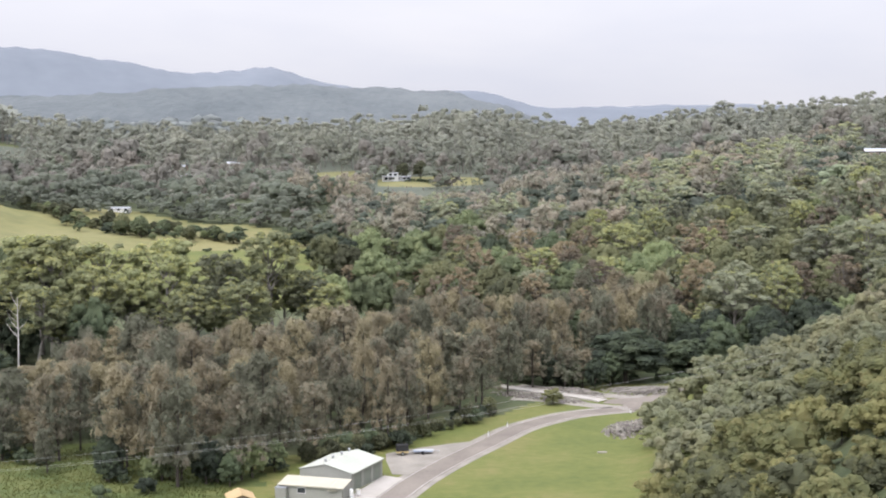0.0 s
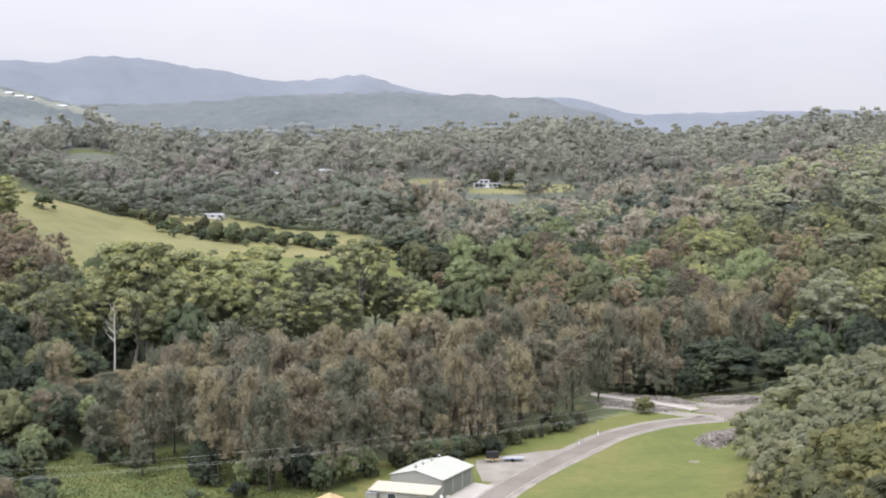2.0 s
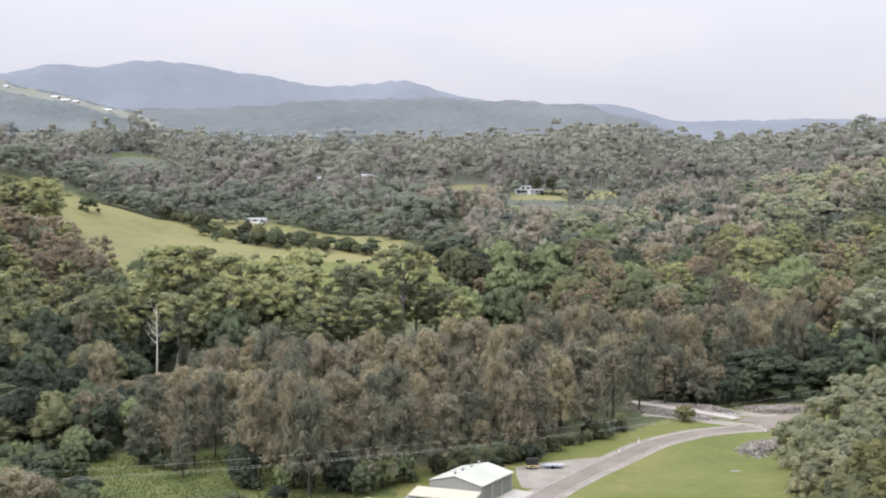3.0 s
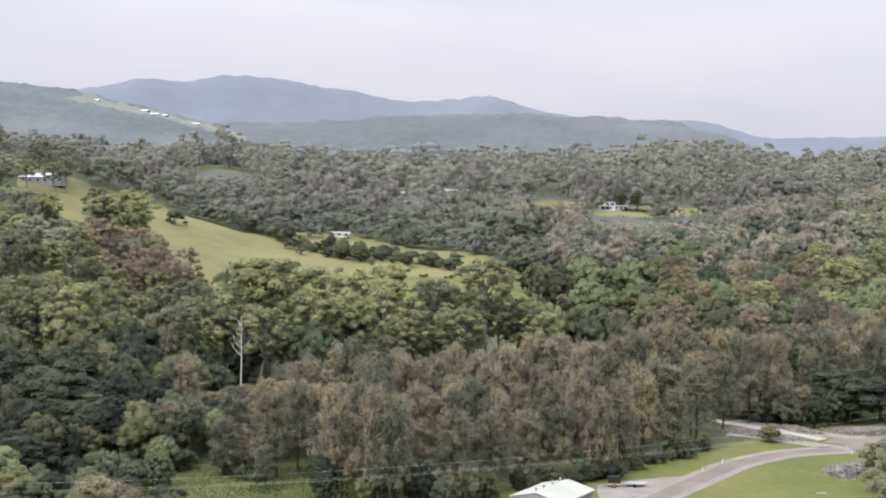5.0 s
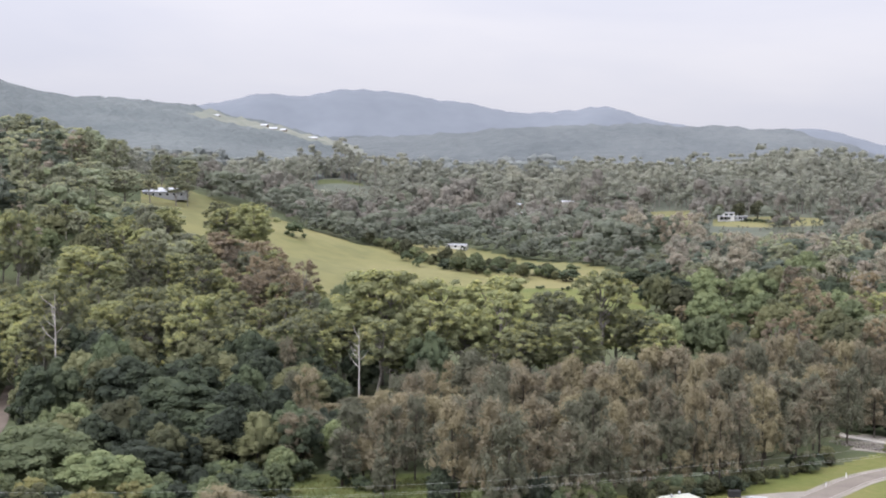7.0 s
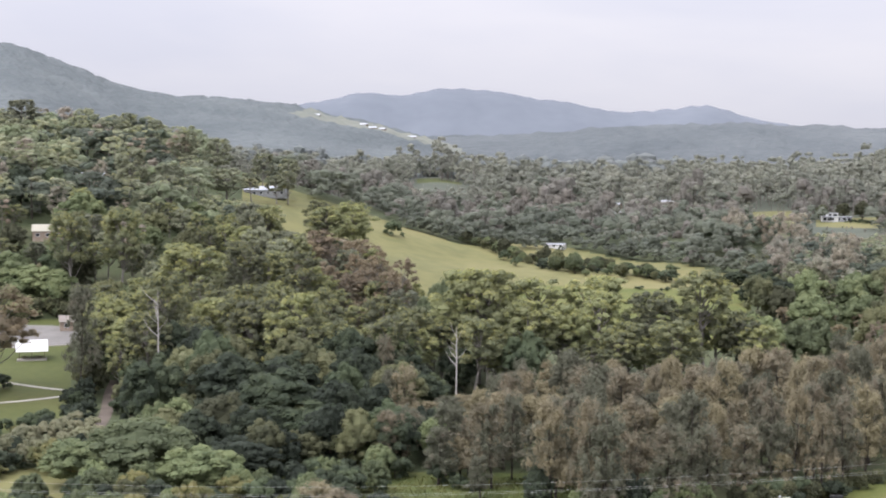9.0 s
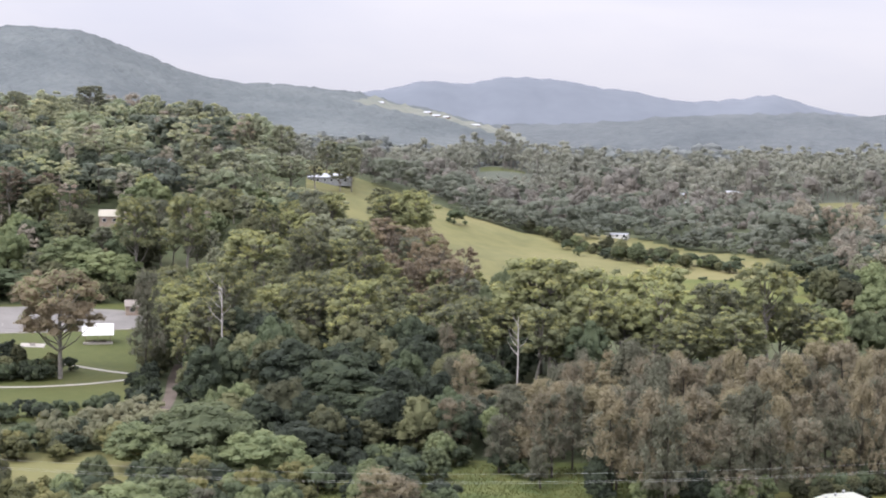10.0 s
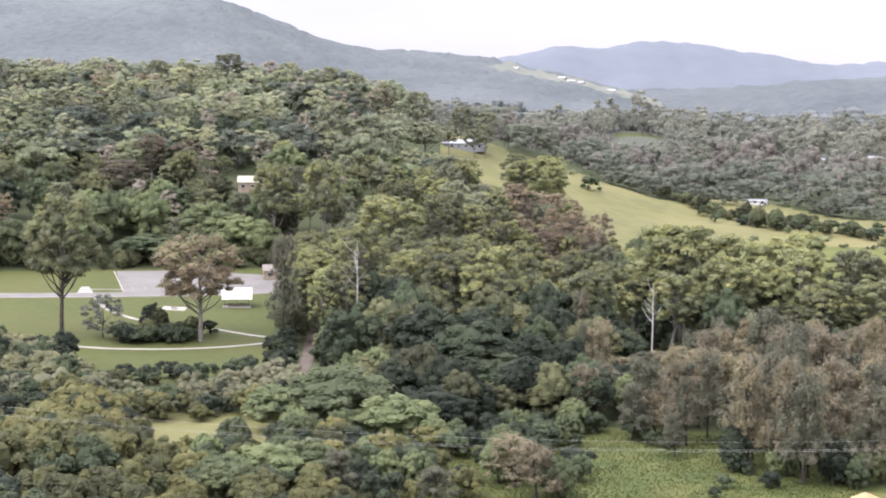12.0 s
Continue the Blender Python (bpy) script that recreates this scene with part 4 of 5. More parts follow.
for k in range(34):
    u = k / 33
    a, d = float(np.interp(u, (0, 0.35, 0.7, 1), (-16.4, -14.4, -12.6, -10.4))) + rng.normal() * 0.06, float(np.interp(u, (0, 0.35, 0.7, 1), (788, 752, 722, 700))) + rng.normal() * 3
    tall = rng.uniform(3.0, 7.0)
    plant("broadleaf_tree" if k % 3 else "fig_tree", *spot(a, d), tall / 12, "bushes on the pasture", rng.uniform(0.7, 1.1), "dark leafy spreading tree in a hedge on the pasture")
for k in range(44):
    a = -15.0 + k * 0.225
    edge = np.interp(a, (-15, -11.5, -8, -5.4), (825, 795, 740, 690))
    if not -13.5 < a < -11.9:
        FAR["green"].append((*spot(a + rng.uniform(-0.1, 0.1), edge + rng.uniform(0, 14)), rng.uniform(6, 12)))
for k in range(12):
    FAR["green"].append((*spot(rng.uniform(-13.6, -11.8), 846 + rng.uniform(0, 14)), rng.uniform(6, 10)))
for k in range(14):
    plant("green_shrub", *spot(rng.uniform(-9.8, -5.6), rng.uniform(630, 650)), rng.uniform(0.3, 0.7), "bushes on the pasture", 0.8, "low bush along a fence line on the pasture")
for k in range(26):
    a = -18.6 + k * 0.21
    FAR["green"].append((*spot(a, 792 - k * 0.5 + rng.uniform(-3, 12)), rng.uniform(6, 11)))

for k in range(16):
    FAR["green"].append((*spot(rng.uniform(-0.7, 1.7), rng.uniform(1036, 1075)), rng.uniform(2.5, 6)))
for a, d, px_, py_ in scatter(9.0, -3.2, 2.6, 905, 1040):
    if -2.7 < a < -0.7 and d > 960:
        continue
    FAR["green"].append((px_, py_, min(rng.uniform(4, 9), max(2.5, top_under(a, d, -1.8)))))
for k in range(7):
    FAR["green"].append((*spot(rng.uniform(-13.6, -11.9), rng.uniform(776, 790)), rng.uniform(2, 3.6)))

# woods round the fields, and on to the far ridge
for a, d, px_, py_ in scatter(16.5, -24, 19, 680, 2000):
    if d < 780 and not -12 < a < -5.2:
        continue
    if in_field(a, d) or (d < 900 and a > -5.2):
        continue
    if any(abs(a - q) < 0.45 and 1120 < d < 1226 for q in (-10.3, -8.3)) or (16.2 < a < 17.3 and 890 < d < 976):
        continue
    if (-2.5 < a < 1.8 and 1035 < d < 1128) or (-5.2 < a < -3.3 and 1080 < d < 1180) or (-18.2 < a < -16.4 and 1315 < d < 1370 and rng.random() < 0.93):
        continue
    if -13.6 < a < -11.8 and d < 840:
        continue
    if d > 1600 and rng.random() < 0.55:
        continue
    u = rng.random()
    band = d + 45 * math.sin(a * 1.1) + 25 * math.sin(a * 2.7 + 1)
    kind_ = "grey" if band > 1130 or u < 0.06 else "brown" if (u < 0.22 if band < 925 else u < 0.8) else "green"
    tall = (16.5 if d < 1120 else 27.0) * rng.uniform(0.84, 1.16)
    if -3 < a < 2.4 and d < 1010:
        tall = min(tall, max(4, top_under(a, d, -1.98)))
    if d > 1300:
        tall *= 1 + 0.34 * math.exp(-((a - 0.8) / 2.6) ** 2)
    if d > 1400 and rng.random() < 0.05:
        tall = rng.uniform(29, 34)
    tall *= 0.95 + 0.28 * math.sin(a * 2.1 + d * 0.011) * math.sin(d * 0.023 - a * 1.3)
    if -2.8 < a < -0.5 and d < 1040:
        tall = min(tall, max(2.5, top_under(a, d, -2.1)))
    if -18.6 < a < -16.0 and 1100 < d <= 1320:
        tall = min(tall, max(3, top_under(a, d, -0.45 + rng.uniform(-0.15, 0.1))))
    if -5.0 < a < -3.4 and 900 < d < 1080:
        tall = min(tall, max(3, top_under(a, d, -1.75)))
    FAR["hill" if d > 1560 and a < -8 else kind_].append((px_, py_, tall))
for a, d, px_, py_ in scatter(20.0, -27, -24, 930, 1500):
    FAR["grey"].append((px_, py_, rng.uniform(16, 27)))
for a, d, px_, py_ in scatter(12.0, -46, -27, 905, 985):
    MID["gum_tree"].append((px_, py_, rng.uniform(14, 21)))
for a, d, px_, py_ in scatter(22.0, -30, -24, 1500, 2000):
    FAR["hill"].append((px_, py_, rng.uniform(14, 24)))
# the nearest of these trees stand on their own
for kind_, many, other, share in (("casuarina_tree", 90, "rust_tree", 1.0), ("gum_tree", 170, "grey_gum_tree", 0.5), ("rainforest_tree", 140, "broadleaf_tree", 1.0), ("fig_tree", 40, "fig_tree", 1.0), ("rust_tree", 24, "rust_tree", 1.0)):
    MID[kind_].sort(key=lambda q: math.hypot(q[0], q[1]))
    for px_, py_, tall in MID[kind_][:many]:
        chosen = other if rng.random() < share else kind_
        full = SPECS[chosen]["tall"]
        s = rng.uniform(0.85, 1.12) * (tall / full) ** 0.62
        plant(chosen, px_, py_, s, "trees of the valley woods", tall / full / s)
    del MID[kind_][:many]

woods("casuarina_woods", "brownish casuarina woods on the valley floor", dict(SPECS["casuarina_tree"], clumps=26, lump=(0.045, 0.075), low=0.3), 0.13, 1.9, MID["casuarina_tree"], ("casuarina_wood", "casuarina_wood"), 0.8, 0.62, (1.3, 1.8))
woods("eucalypt_woods", "eucalypt woods with yellow-green crowns on the slopes", dict(SPECS["gum_tree"], clumps=26, lump=(0.17, 0.3), young=0.3), 0.12, 1.6, MID["gum_tree"], ("gum_wood", "gum_new_lit_wood"), 1.0, 0.74, (1.25, 1.75), 1.0)
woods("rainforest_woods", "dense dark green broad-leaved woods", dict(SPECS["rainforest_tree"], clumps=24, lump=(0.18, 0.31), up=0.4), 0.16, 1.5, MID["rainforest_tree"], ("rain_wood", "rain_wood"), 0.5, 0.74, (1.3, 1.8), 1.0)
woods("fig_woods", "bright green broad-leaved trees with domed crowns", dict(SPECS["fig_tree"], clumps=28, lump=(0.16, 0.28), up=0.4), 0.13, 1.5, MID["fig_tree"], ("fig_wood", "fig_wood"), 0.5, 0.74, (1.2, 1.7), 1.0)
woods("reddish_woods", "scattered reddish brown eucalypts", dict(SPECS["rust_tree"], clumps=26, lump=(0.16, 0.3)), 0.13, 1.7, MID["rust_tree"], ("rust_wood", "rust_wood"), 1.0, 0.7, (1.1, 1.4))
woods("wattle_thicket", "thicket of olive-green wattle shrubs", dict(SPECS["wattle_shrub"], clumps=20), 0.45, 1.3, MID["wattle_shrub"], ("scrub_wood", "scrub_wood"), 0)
woods("far_eucalypt_woods", "far eucalypt woods on the ridge, greyed for haze", dict(SPECS["gum_tree"], clumps=8, low=0.26, lump=(0.3, 0.5), up=0.3, shell=0.7), 0.032, 2.3, FAR["grey"], ("gum_far_hazed", "gum_far_hazed"), 1.0, 0.76, (0.95, 1.5), 2.2)
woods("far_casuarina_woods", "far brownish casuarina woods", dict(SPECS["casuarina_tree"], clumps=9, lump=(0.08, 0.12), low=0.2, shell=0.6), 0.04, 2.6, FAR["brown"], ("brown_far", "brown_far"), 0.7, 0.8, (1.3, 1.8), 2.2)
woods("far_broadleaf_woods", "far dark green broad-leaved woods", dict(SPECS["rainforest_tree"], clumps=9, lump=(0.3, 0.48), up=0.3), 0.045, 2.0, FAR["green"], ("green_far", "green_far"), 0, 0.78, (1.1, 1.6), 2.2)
woods("hill_woods", "distant woods on the hillside, tinted blue-grey for haze", dict(SPECS["rainforest_tree"], clumps=5, lump=(0.4, 0.6)), 0.008, 3.0, FAR["hill"], ("hill_hazed", "hill_hazed"), 0, 0.95, (1.2, 1.7), 2.2)



def tall_grass():
    """Tufts of long grass on the wet part of the valley floor: a few blades each, joined."""
    tris = []
    for _ in range(16000):
        px_, py_ = spot(rng.uniform(-27.5, -8.5), rng.uniform(217, 282))
        z = 0.0
        for _ in range(4):
            c, tall, out = rng.uniform(0, 6.28), rng.uniform(0.12, 0.42), rng.uniform(0.1, 0.35)
            ux, uy = math.cos(c), math.sin(c)
            tris.append(((px_ - 0.09 * uy, py_ + 0.09 * ux, z - 0.05), (px_ + 0.09 * uy, py_ - 0.09 * ux, z - 0.05), (px_ + ux * out, py_ + uy * out, z + tall)))
    v = np.array(tris).reshape(-1, 3)
    v[:, 2] += lie(v[:, 0], v[:, 1])
    up = np.tile((0.0, -0.2, 1.0), (len(v), 1))
    tagged(new("tall_grass", mesh_of("tall_grass", v, np.arange(len(v)).reshape(-1, 3), [M["tuft"]], normals=up)), "long green grass on the valley floor", "grass", kind="stuff")


tall_grass()

# ---- the sheds, the road, the park ----


def part(name, bm, mat, parent, label=""):
    me = bpy.data.meshes.new(name)
    bm.normal_update()
    bm.to_mesh(me)
    bm.free()
    me.materials.append(mat)
    ob = new(name, me)
    ob.parent = parent
    return tagged(ob, label) if label else ob


def empty(name, x, y, heading, label, category, group="", z=None):
    """The foot of a thing: its x axis points heading degrees from east."""
    root = new(name)
    root.matrix_basis = pose(x, y, high(x, y) if z is None else z, 0, 0, heading)
    return tagged(root, label, category, group)


def box(x0, y0, z0, x1, y1, z1, bm=None, bevel=0.0):
    bm = bm or bmesh.new()
    made = bmesh.ops.create_cube(bm, size=1)["verts"]
    for v in made:
        v.co = Vector(((x0 + x1) / 2 + v.co.x * (x1 - x0), (y0 + y1) / 2 + v.co.y * (y1 - y0), (z0 + z1) / 2 + v.co.z * (z1 - z0)))
    if bevel:
        bmesh.ops.bevel(bm, geom=list({e for v in made for e in v.link_edges}), offset=bevel, segments=2, affect="EDGES")
    return bm


def prism(outline, y0, y1, bm=None):
    """An outline in x and z, drawn out along y."""
    bm = bm or bmesh.new()
    a = [bm.verts.new((x, y0, z)) for x, z in outline]
    b = [bm.verts.new((x, y1, z)) for x, z in outline]
    bm.faces.new(a)
    bm.faces.new(b[::-1])
    n = len(a)
    for i in range(n):
        bm.faces.new((a[i], b[i], b[(i + 1) % n], a[(i + 1) % n]))
    bmesh.ops.recalc_face_normals(bm, faces=bm.faces[:])
    return bm


def sheet(name, outline, mat, label, category, lift=0.05, kind="structure", depth=0.3):
    """A paved surface with a real edge on the ground; outline in the plan."""
    bm = bmesh.new()
    top = [bm.verts.new((x, y, high(x, y) + lift)) for x, y in outline]
    low = [bm.verts.new((x, y, high(x, y) + lift - depth)) for x, y in outline]
    bm.faces.new(top)
    for i in range(len(top)):
        j = (i + 1) % len(top)
        bm.faces.new((top[i], low[i], low[j], top[j]))
    bmesh.ops.recalc_face_normals(bm, faces=bm.faces[:])
    ob = part(name, bm, mat, None)
    return tagged(ob, label, category, kind=kind)


def curve_points(points, step=2.0):
    """A smooth line through a few plan points."""
    p = np.asarray(points, float)
    p = np.concatenate([[2 * p[0] - p[1]], p, [2 * p[-1] - p[-2]]])
    out = []
    for i in range(1, len(p) - 2):
        n = max(2, int(np.linalg.norm(p[i + 1] - p[i]) / step))
        for u in np.linspace(0, 1, n, endpoint=False):
            out.append(0.5 * (2 * p[i] + (p[i + 1] - p[i - 1]) * u + (2 * p[i - 1] - 5 * p[i] + 4 * p[i + 1] - p[i + 2]) * u ** 2 + (3 * p[i] - p[i - 1] - 3 * p[i + 1] + p[i + 2]) * u ** 3))
    out.append(p[-2])
    return np.array(out)


def strip(name, points, width, mat, label, category, lift=0.05, kind="structure", offset=0.0, parent=None, depth=0.25):
    """A band that follows a line over the ground. width: a number, or one at each end."""
    line = curve_points(points)
    d = np.gradient(line, axis=0)
    nrm = np.stack([-d[:, 1], d[:, 0]], 1)
    nrm /= np.linalg.norm(nrm, axis=1, keepdims=True)
    w = np.linspace(*(width if isinstance(width, tuple) else (width, width)), len(line))[:, None] / 2
    bm = bmesh.new()
    rails = []
    for side, drop in ((1, depth), (1, 0), (-1, 0), (-1, depth)):
        q = line + nrm * (offset + side * w)
        z = lie(line[:, 0], line[:, 1]) if depth < 0.1 else lie(q[:, 0], q[:, 1])
        rails.append([bm.verts.new((a[0], a[1], h + lift - drop)) for a, h in zip(q, z)])
    for u, v in zip(rails, rails[1:]):
        for i in range(len(line) - 1):
            bm.faces.new((u[i], u[i + 1], v[i + 1], v[i]))
    bmesh.ops.recalc_face_normals(bm, faces=bm.faces[:])
    ob = part(name, bm, mat, parent)
    return tagged(ob, label, category, kind=kind) if parent is None else ob


def rib_roof(parent, x0, x1, y0, y1, z0, z1, mat, name="roof"):
    """A roof slope of one ribbed sheet, rising from y0 to y1."""
    bm = bmesh.new()
    n = max(2, int((x1 - x0) / 0.76))
    profile = [(x0, 0.06)]
    for i in range(n):
        x = x0 + (x1 - x0) * (i + 0.5) / n
        profile += [(x - 0.05, 0.06), (x, 0.10), (x + 0.05, 0.06)]
    profile += [(x1, 0.06), (x1, 0.0), (x0, 0.0)]
    a = [bm.verts.new((x, y0, z0 + h)) for x, h in profile]
    b = [bm.verts.new((x, y1, z1 + h)) for x, h in profile]
    for i in range(len(a)):
        k = (i + 1) % len(a)
        bm.faces.new((a[i], a[k], b[k], b[i]))
    bm.faces.new(a)
    bm.faces.new(b[::-1])
    bmesh.ops.recalc_face_normals(bm, faces=bm.faces[:])
    return part(name, bm, mat, parent)


# road over the valley floor, the crossing of the creek and its branch
ROAD = [(-15.5, 215), (-9.0, 233), (-4.4, 247.5), (1.6, 262.5), (9.0, 278.5), (15.0, 291.5), (20.5, 299.5), (27.0, 306.6), (34.0, 311.0), (41.0, 313.6)]
strip("road_shoulder", ROAD, 7.6, M["gravel"], "gravel shoulder along the road", "shoulder", 0.03)
road = strip("road", ROAD, 5.2, M["asphalt"], "worn grey-brown asphalt road that bends over the valley floor", "road", 0.06)
for side in (-1, 1):
    strip("edge_line", ROAD, 0.16, M["line"], "", "", 0.075, offset=2.3 * side, parent=road, depth=0.01)
sheet("junction", [(36.0, 321.2), (38.2, 325.8), (45.0, 326.8), (52.0, 331.5), (57.0, 340.0), (61.0, 338.5), (56.5, 328.5), (50.0, 321.0), (45.5, 313.0), (40.5, 310.8), (39.0, 315.5), (40.5, 319.0)], M["asphalt"], "worn asphalt junction by the causeway", "road", 0.052)
sheet("gravel_yard", [(-10.5, 262.0), (-10.8, 268.5), (-4.8, 273.5), (2.0, 277.8), (7.0, 280.0), (5.0, 276.0), (-1.2, 261.5), (-5.2, 251.0), (-9.0, 251.5)], M["gravel"], "grey gravel yard beside the road", "gravel", 0.035)
sheet("concrete_apron", [(-15.6, 236.0), (-10.4, 250.6), (-5.8, 247.6), (-8.6, 235.6), (-9.6, 230), (-15, 231)], M["concrete"], "pale concrete apron before the shed doors", "concrete", 0.05)
strip("causeway", [(13.0, 343.2), (19.0, 338.5), (28.0, 331.5), (36.5, 323.6)], 3.6, M["concrete"], "pale concrete causeway over the creek", "bridge", 0.16, depth=0.5)
for k in (-1, 1):
    strip("kerb", [(13.0, 343.2), (19.0, 338.5), (28.0, 331.5), (36.0, 324.2)], 0.3, M["concrete"], "low concrete kerb along the causeway", "kerb", 0.36, offset=1.75 * k, depth=0.3)
strip("gravel_bank", [(16.0, 328.0), (25.0, 324.5), (34.0, 318.0), (40.0, 315.5), (45.0, 317.0)], 5.0, M["gravel"], "gravel bank beside the causeway", "gravel", 0.03)
strip("gravel_verge", [(18.0, 344.5), (24.5, 340.0), (32.0, 334.5), (41.0, 329.5), (47.0, 329.0)], 5.5, M["gravel"], "stony verge behind the causeway", "gravel", 0.025)


def rock_heap(name, outline_center, spread, turn, count, label):
    """A heap of broken rock: many stones in one mesh."""
    bm = bmesh.new()
    cx, cy = outline_center
    for _ in range(count):
        u, v = rng.normal(size=2) * 0.45
        if u * u + v * v > 1.2:
            continue
        s = rng.uniform(0.14, 0.42)
        c, w = math.cos(radians(turn)), math.sin(radians(turn))
        px_, py_ = cx + c * u * spread[0] - w * v * spread[1], cy + w * u * spread[0] + c * v * spread[1]
        pile = max(0.0, 1 - u * u - v * v) * 0.9
        made = bmesh.ops.create_icosphere(bm, subdivisions=1, radius=s)["verts"]
        q = Matrix.LocRotScale((px_, py_, high(px_, py_) + pile * rng.uniform(0.3, 1)), Euler(rng.uniform(0, 6, 3)), (1, rng.uniform(0.6, 1), rng.uniform(0.5, 0.8)))
        for p in made:
            p.co = q @ (p.co * rng.uniform(0.8, 1.2))
    ob = part(name, bm, M["rock"], None)
    tagged(ob, label, "rocks", kind="stuff")


rock_heap("rock_heap", (38.0, 291.5), (4.5, 9.5), -20, 900, "heap of broken grey rock on the grass")
rock_heap("rock_bank", (47.5, 335.0), (10.0, 6.0), -22, 1300, "bank of broken grey rock beside the road")
rock_heap("verge_rocks", (31.0, 335.5), (9.0, 2.6), -36, 500, "broken grey rocks on the verge behind the causeway")
rock_heap("creek_rocks", (22.0, 328.0), (12.0, 3.4), -35, 1000, "grey rocks along the creek below the causeway")


def make_shed():
    L, Wd, eave, peak = 12.5, 9.8, 3.2, 4.35
    root = empty("steel_shed", -15.42, 238.5, 67.7, "pale green steel shed with three roller doors, beside the road", "shed", z=0.0)
    # x runs along the doors' wall, y towards the wall's back side
    t = 0.1
    gable = [(0, 0), (Wd, 0), (Wd, eave), (Wd / 2, peak), (0, eave)]
    for x0 in (0.0, L - t):
        bm = prism(gable, 0, t)
        bmesh.ops.transform(bm, matrix=Matrix(((0, 1, 0, x0), (1, 0, 0, 0), (0, 0, 1, 0), (0, 0, 0, 1))), verts=bm.verts[:])
        bmesh.ops.recalc_face_normals(bm, faces=bm.faces[:])
        part("gable_wall", bm, M["steel_green"], root)
    part("back_wall", box(t, Wd - t, 0, L - t, Wd, eave), M["steel_green"], root)
    edges = [t, 1.0, 3.9, 4.9, 7.8, 8.7, 11.6, L - t]
    for i in range(0, 8, 2):
        part("front_wall", box(edges[i], 0, 0, edges[i + 1], t, eave), M["steel_green"], root)
    for i in range(1, 7, 2):
        part("lintel", box(edges[i], 0, 2.85, edges[i + 1], t, eave), M["steel_green"], root)
        slats = [(0.12, 0.02)] + [(0.07 if k % 2 else 0.045, 0.02 + k * 0.118) for k in range(25)] + [(0.12, 2.852)]
        bm = prism(slats, edges[i], edges[i + 1])
        bmesh.ops.transform(bm, matrix=Matrix(((0, 1, 0, 0), (1, 0, 0, 0), (0, 0, 1, 0), (0, 0, 0, 1))), verts=bm.verts[:])
        bmesh.ops.recalc_face_normals(bm, faces=bm.faces[:])
        part("roller_door", bm, M["door_green"], root, "grey-green steel roller door")
    part("slab", box(-0.1, -0.1, -0.2, L + 0.1, Wd + 0.1, 0.03), M["concrete"], root)
    r1 = rib_roof(root, -0.2, L + 0.2, -0.2, Wd / 2, eave - 0.02, peak + 0.03, M["roof_green"])
    r2 = rib_roof(root, -0.2, L + 0.2, Wd + 0.2, Wd / 2, eave - 0.02, peak + 0.03, M["roof_green"])
    part("ridge_cap", prism([(-0.22, 4.36), (0, 4.47), (0.22, 4.36), (0, 4.42)], -0.22, L + 0.22), M["roof_green"], root).matrix_basis = Matrix(((0, 1, 0, 0), (1, 0, 0, Wd / 2), (0, 0, 1, 0), (0, 0, 0, 1)))
    part("gutter", box(-0.2, -0.34, eave - 0.16, L + 0.2, -0.2, eave), M["roof_green"], root)
    for x in (2.4, 5.2, 8.6, 11.6):
        bm = bmesh.new()
        bmesh.ops.create_cone(bm, cap_ends=True, segments=12, radius1=0.18, radius2=0.18, depth=0.4)
        bmesh.ops.create_uvsphere(bm, u_segments=12, v_segments=8, radius=0.26, matrix=Matrix.Translation((0, 0, 0.25)))
        part("roof_vent", bm, M["metal"], root, "round metal roof vent").matrix_basis = Matrix.Translation((x, Wd * 0.62, peak - 0.05))
    return root


make_shed()


def make_leanto():
    root = empty("skillion_shed", -16.4, 231.6, 163.5, "low pale green shed with a cream skillion roof", "shed", z=0.0)
    L, Wd = 11.2, 3.9
    part("front_wall", box(0, 0, 0, L, -0.1, 2.35), M["steel_green"], root)
    part("back_wall", box(0, -Wd, 0, L, -Wd + 0.1, 2.85), M["steel_green"], root)
    side = [(0, 0), (-Wd, 0), (-Wd, 2.85), (0, 2.35)]
    for x0 in (0.0, L - 0.1):
        bm = prism(side, x0, x0 + 0.1)
        bmesh.ops.transform(bm, matrix=Matrix(((0, 1, 0, 0), (1, 0, 0, 0), (0, 0, 1, 0), (0, 0, 0, 1))), verts=bm.verts[:])
        bmesh.ops.recalc_face_normals(bm, faces=bm.faces[:])
        part("side_wall", bm, M["steel_green"], root)
    rib_roof(root, -0.2, L + 0.2, 0.25, -Wd - 0.1, 2.35, 2.93, M["roof_cream"])
    part("gutter", box(-0.2, 0.25, 2.24, L + 0.2, 0.38, 2.38), M["roof_cream"], root, "cream gutter")
    win = part("window", box(6.6, 0.0, 1.1, 8.0, 0.05, 1.9), M["glass"], root, "dark sliding window")
    part("window_frame", box(6.52, -0.02, 1.02, 8.08, 0.03, 1.98), M["white"], win)
    part("awning", box(1.0, 0.0, 1.9, 2.6, 0.5, 1.96), M["roof_cream"], root)
    part("slab", box(-0.1, -Wd, -0.2, L + 0.1, 0.1, 0.03), M["concrete"], root)


make_leanto()

tank = empty("water_tank", -26.6, 234.6, 163.5, "grey-green square tank beside the shed", "tank", z=0.0)
part("body", box(-1.0, -0.9, 0, 1.0, 0.9, 1.9, bevel=0.08), M["steel_green"], tank)
part("lid", box(-1.05, -0.95, 1.9, 1.05, 0.95, 2.0), M["roof_grey"], tank)

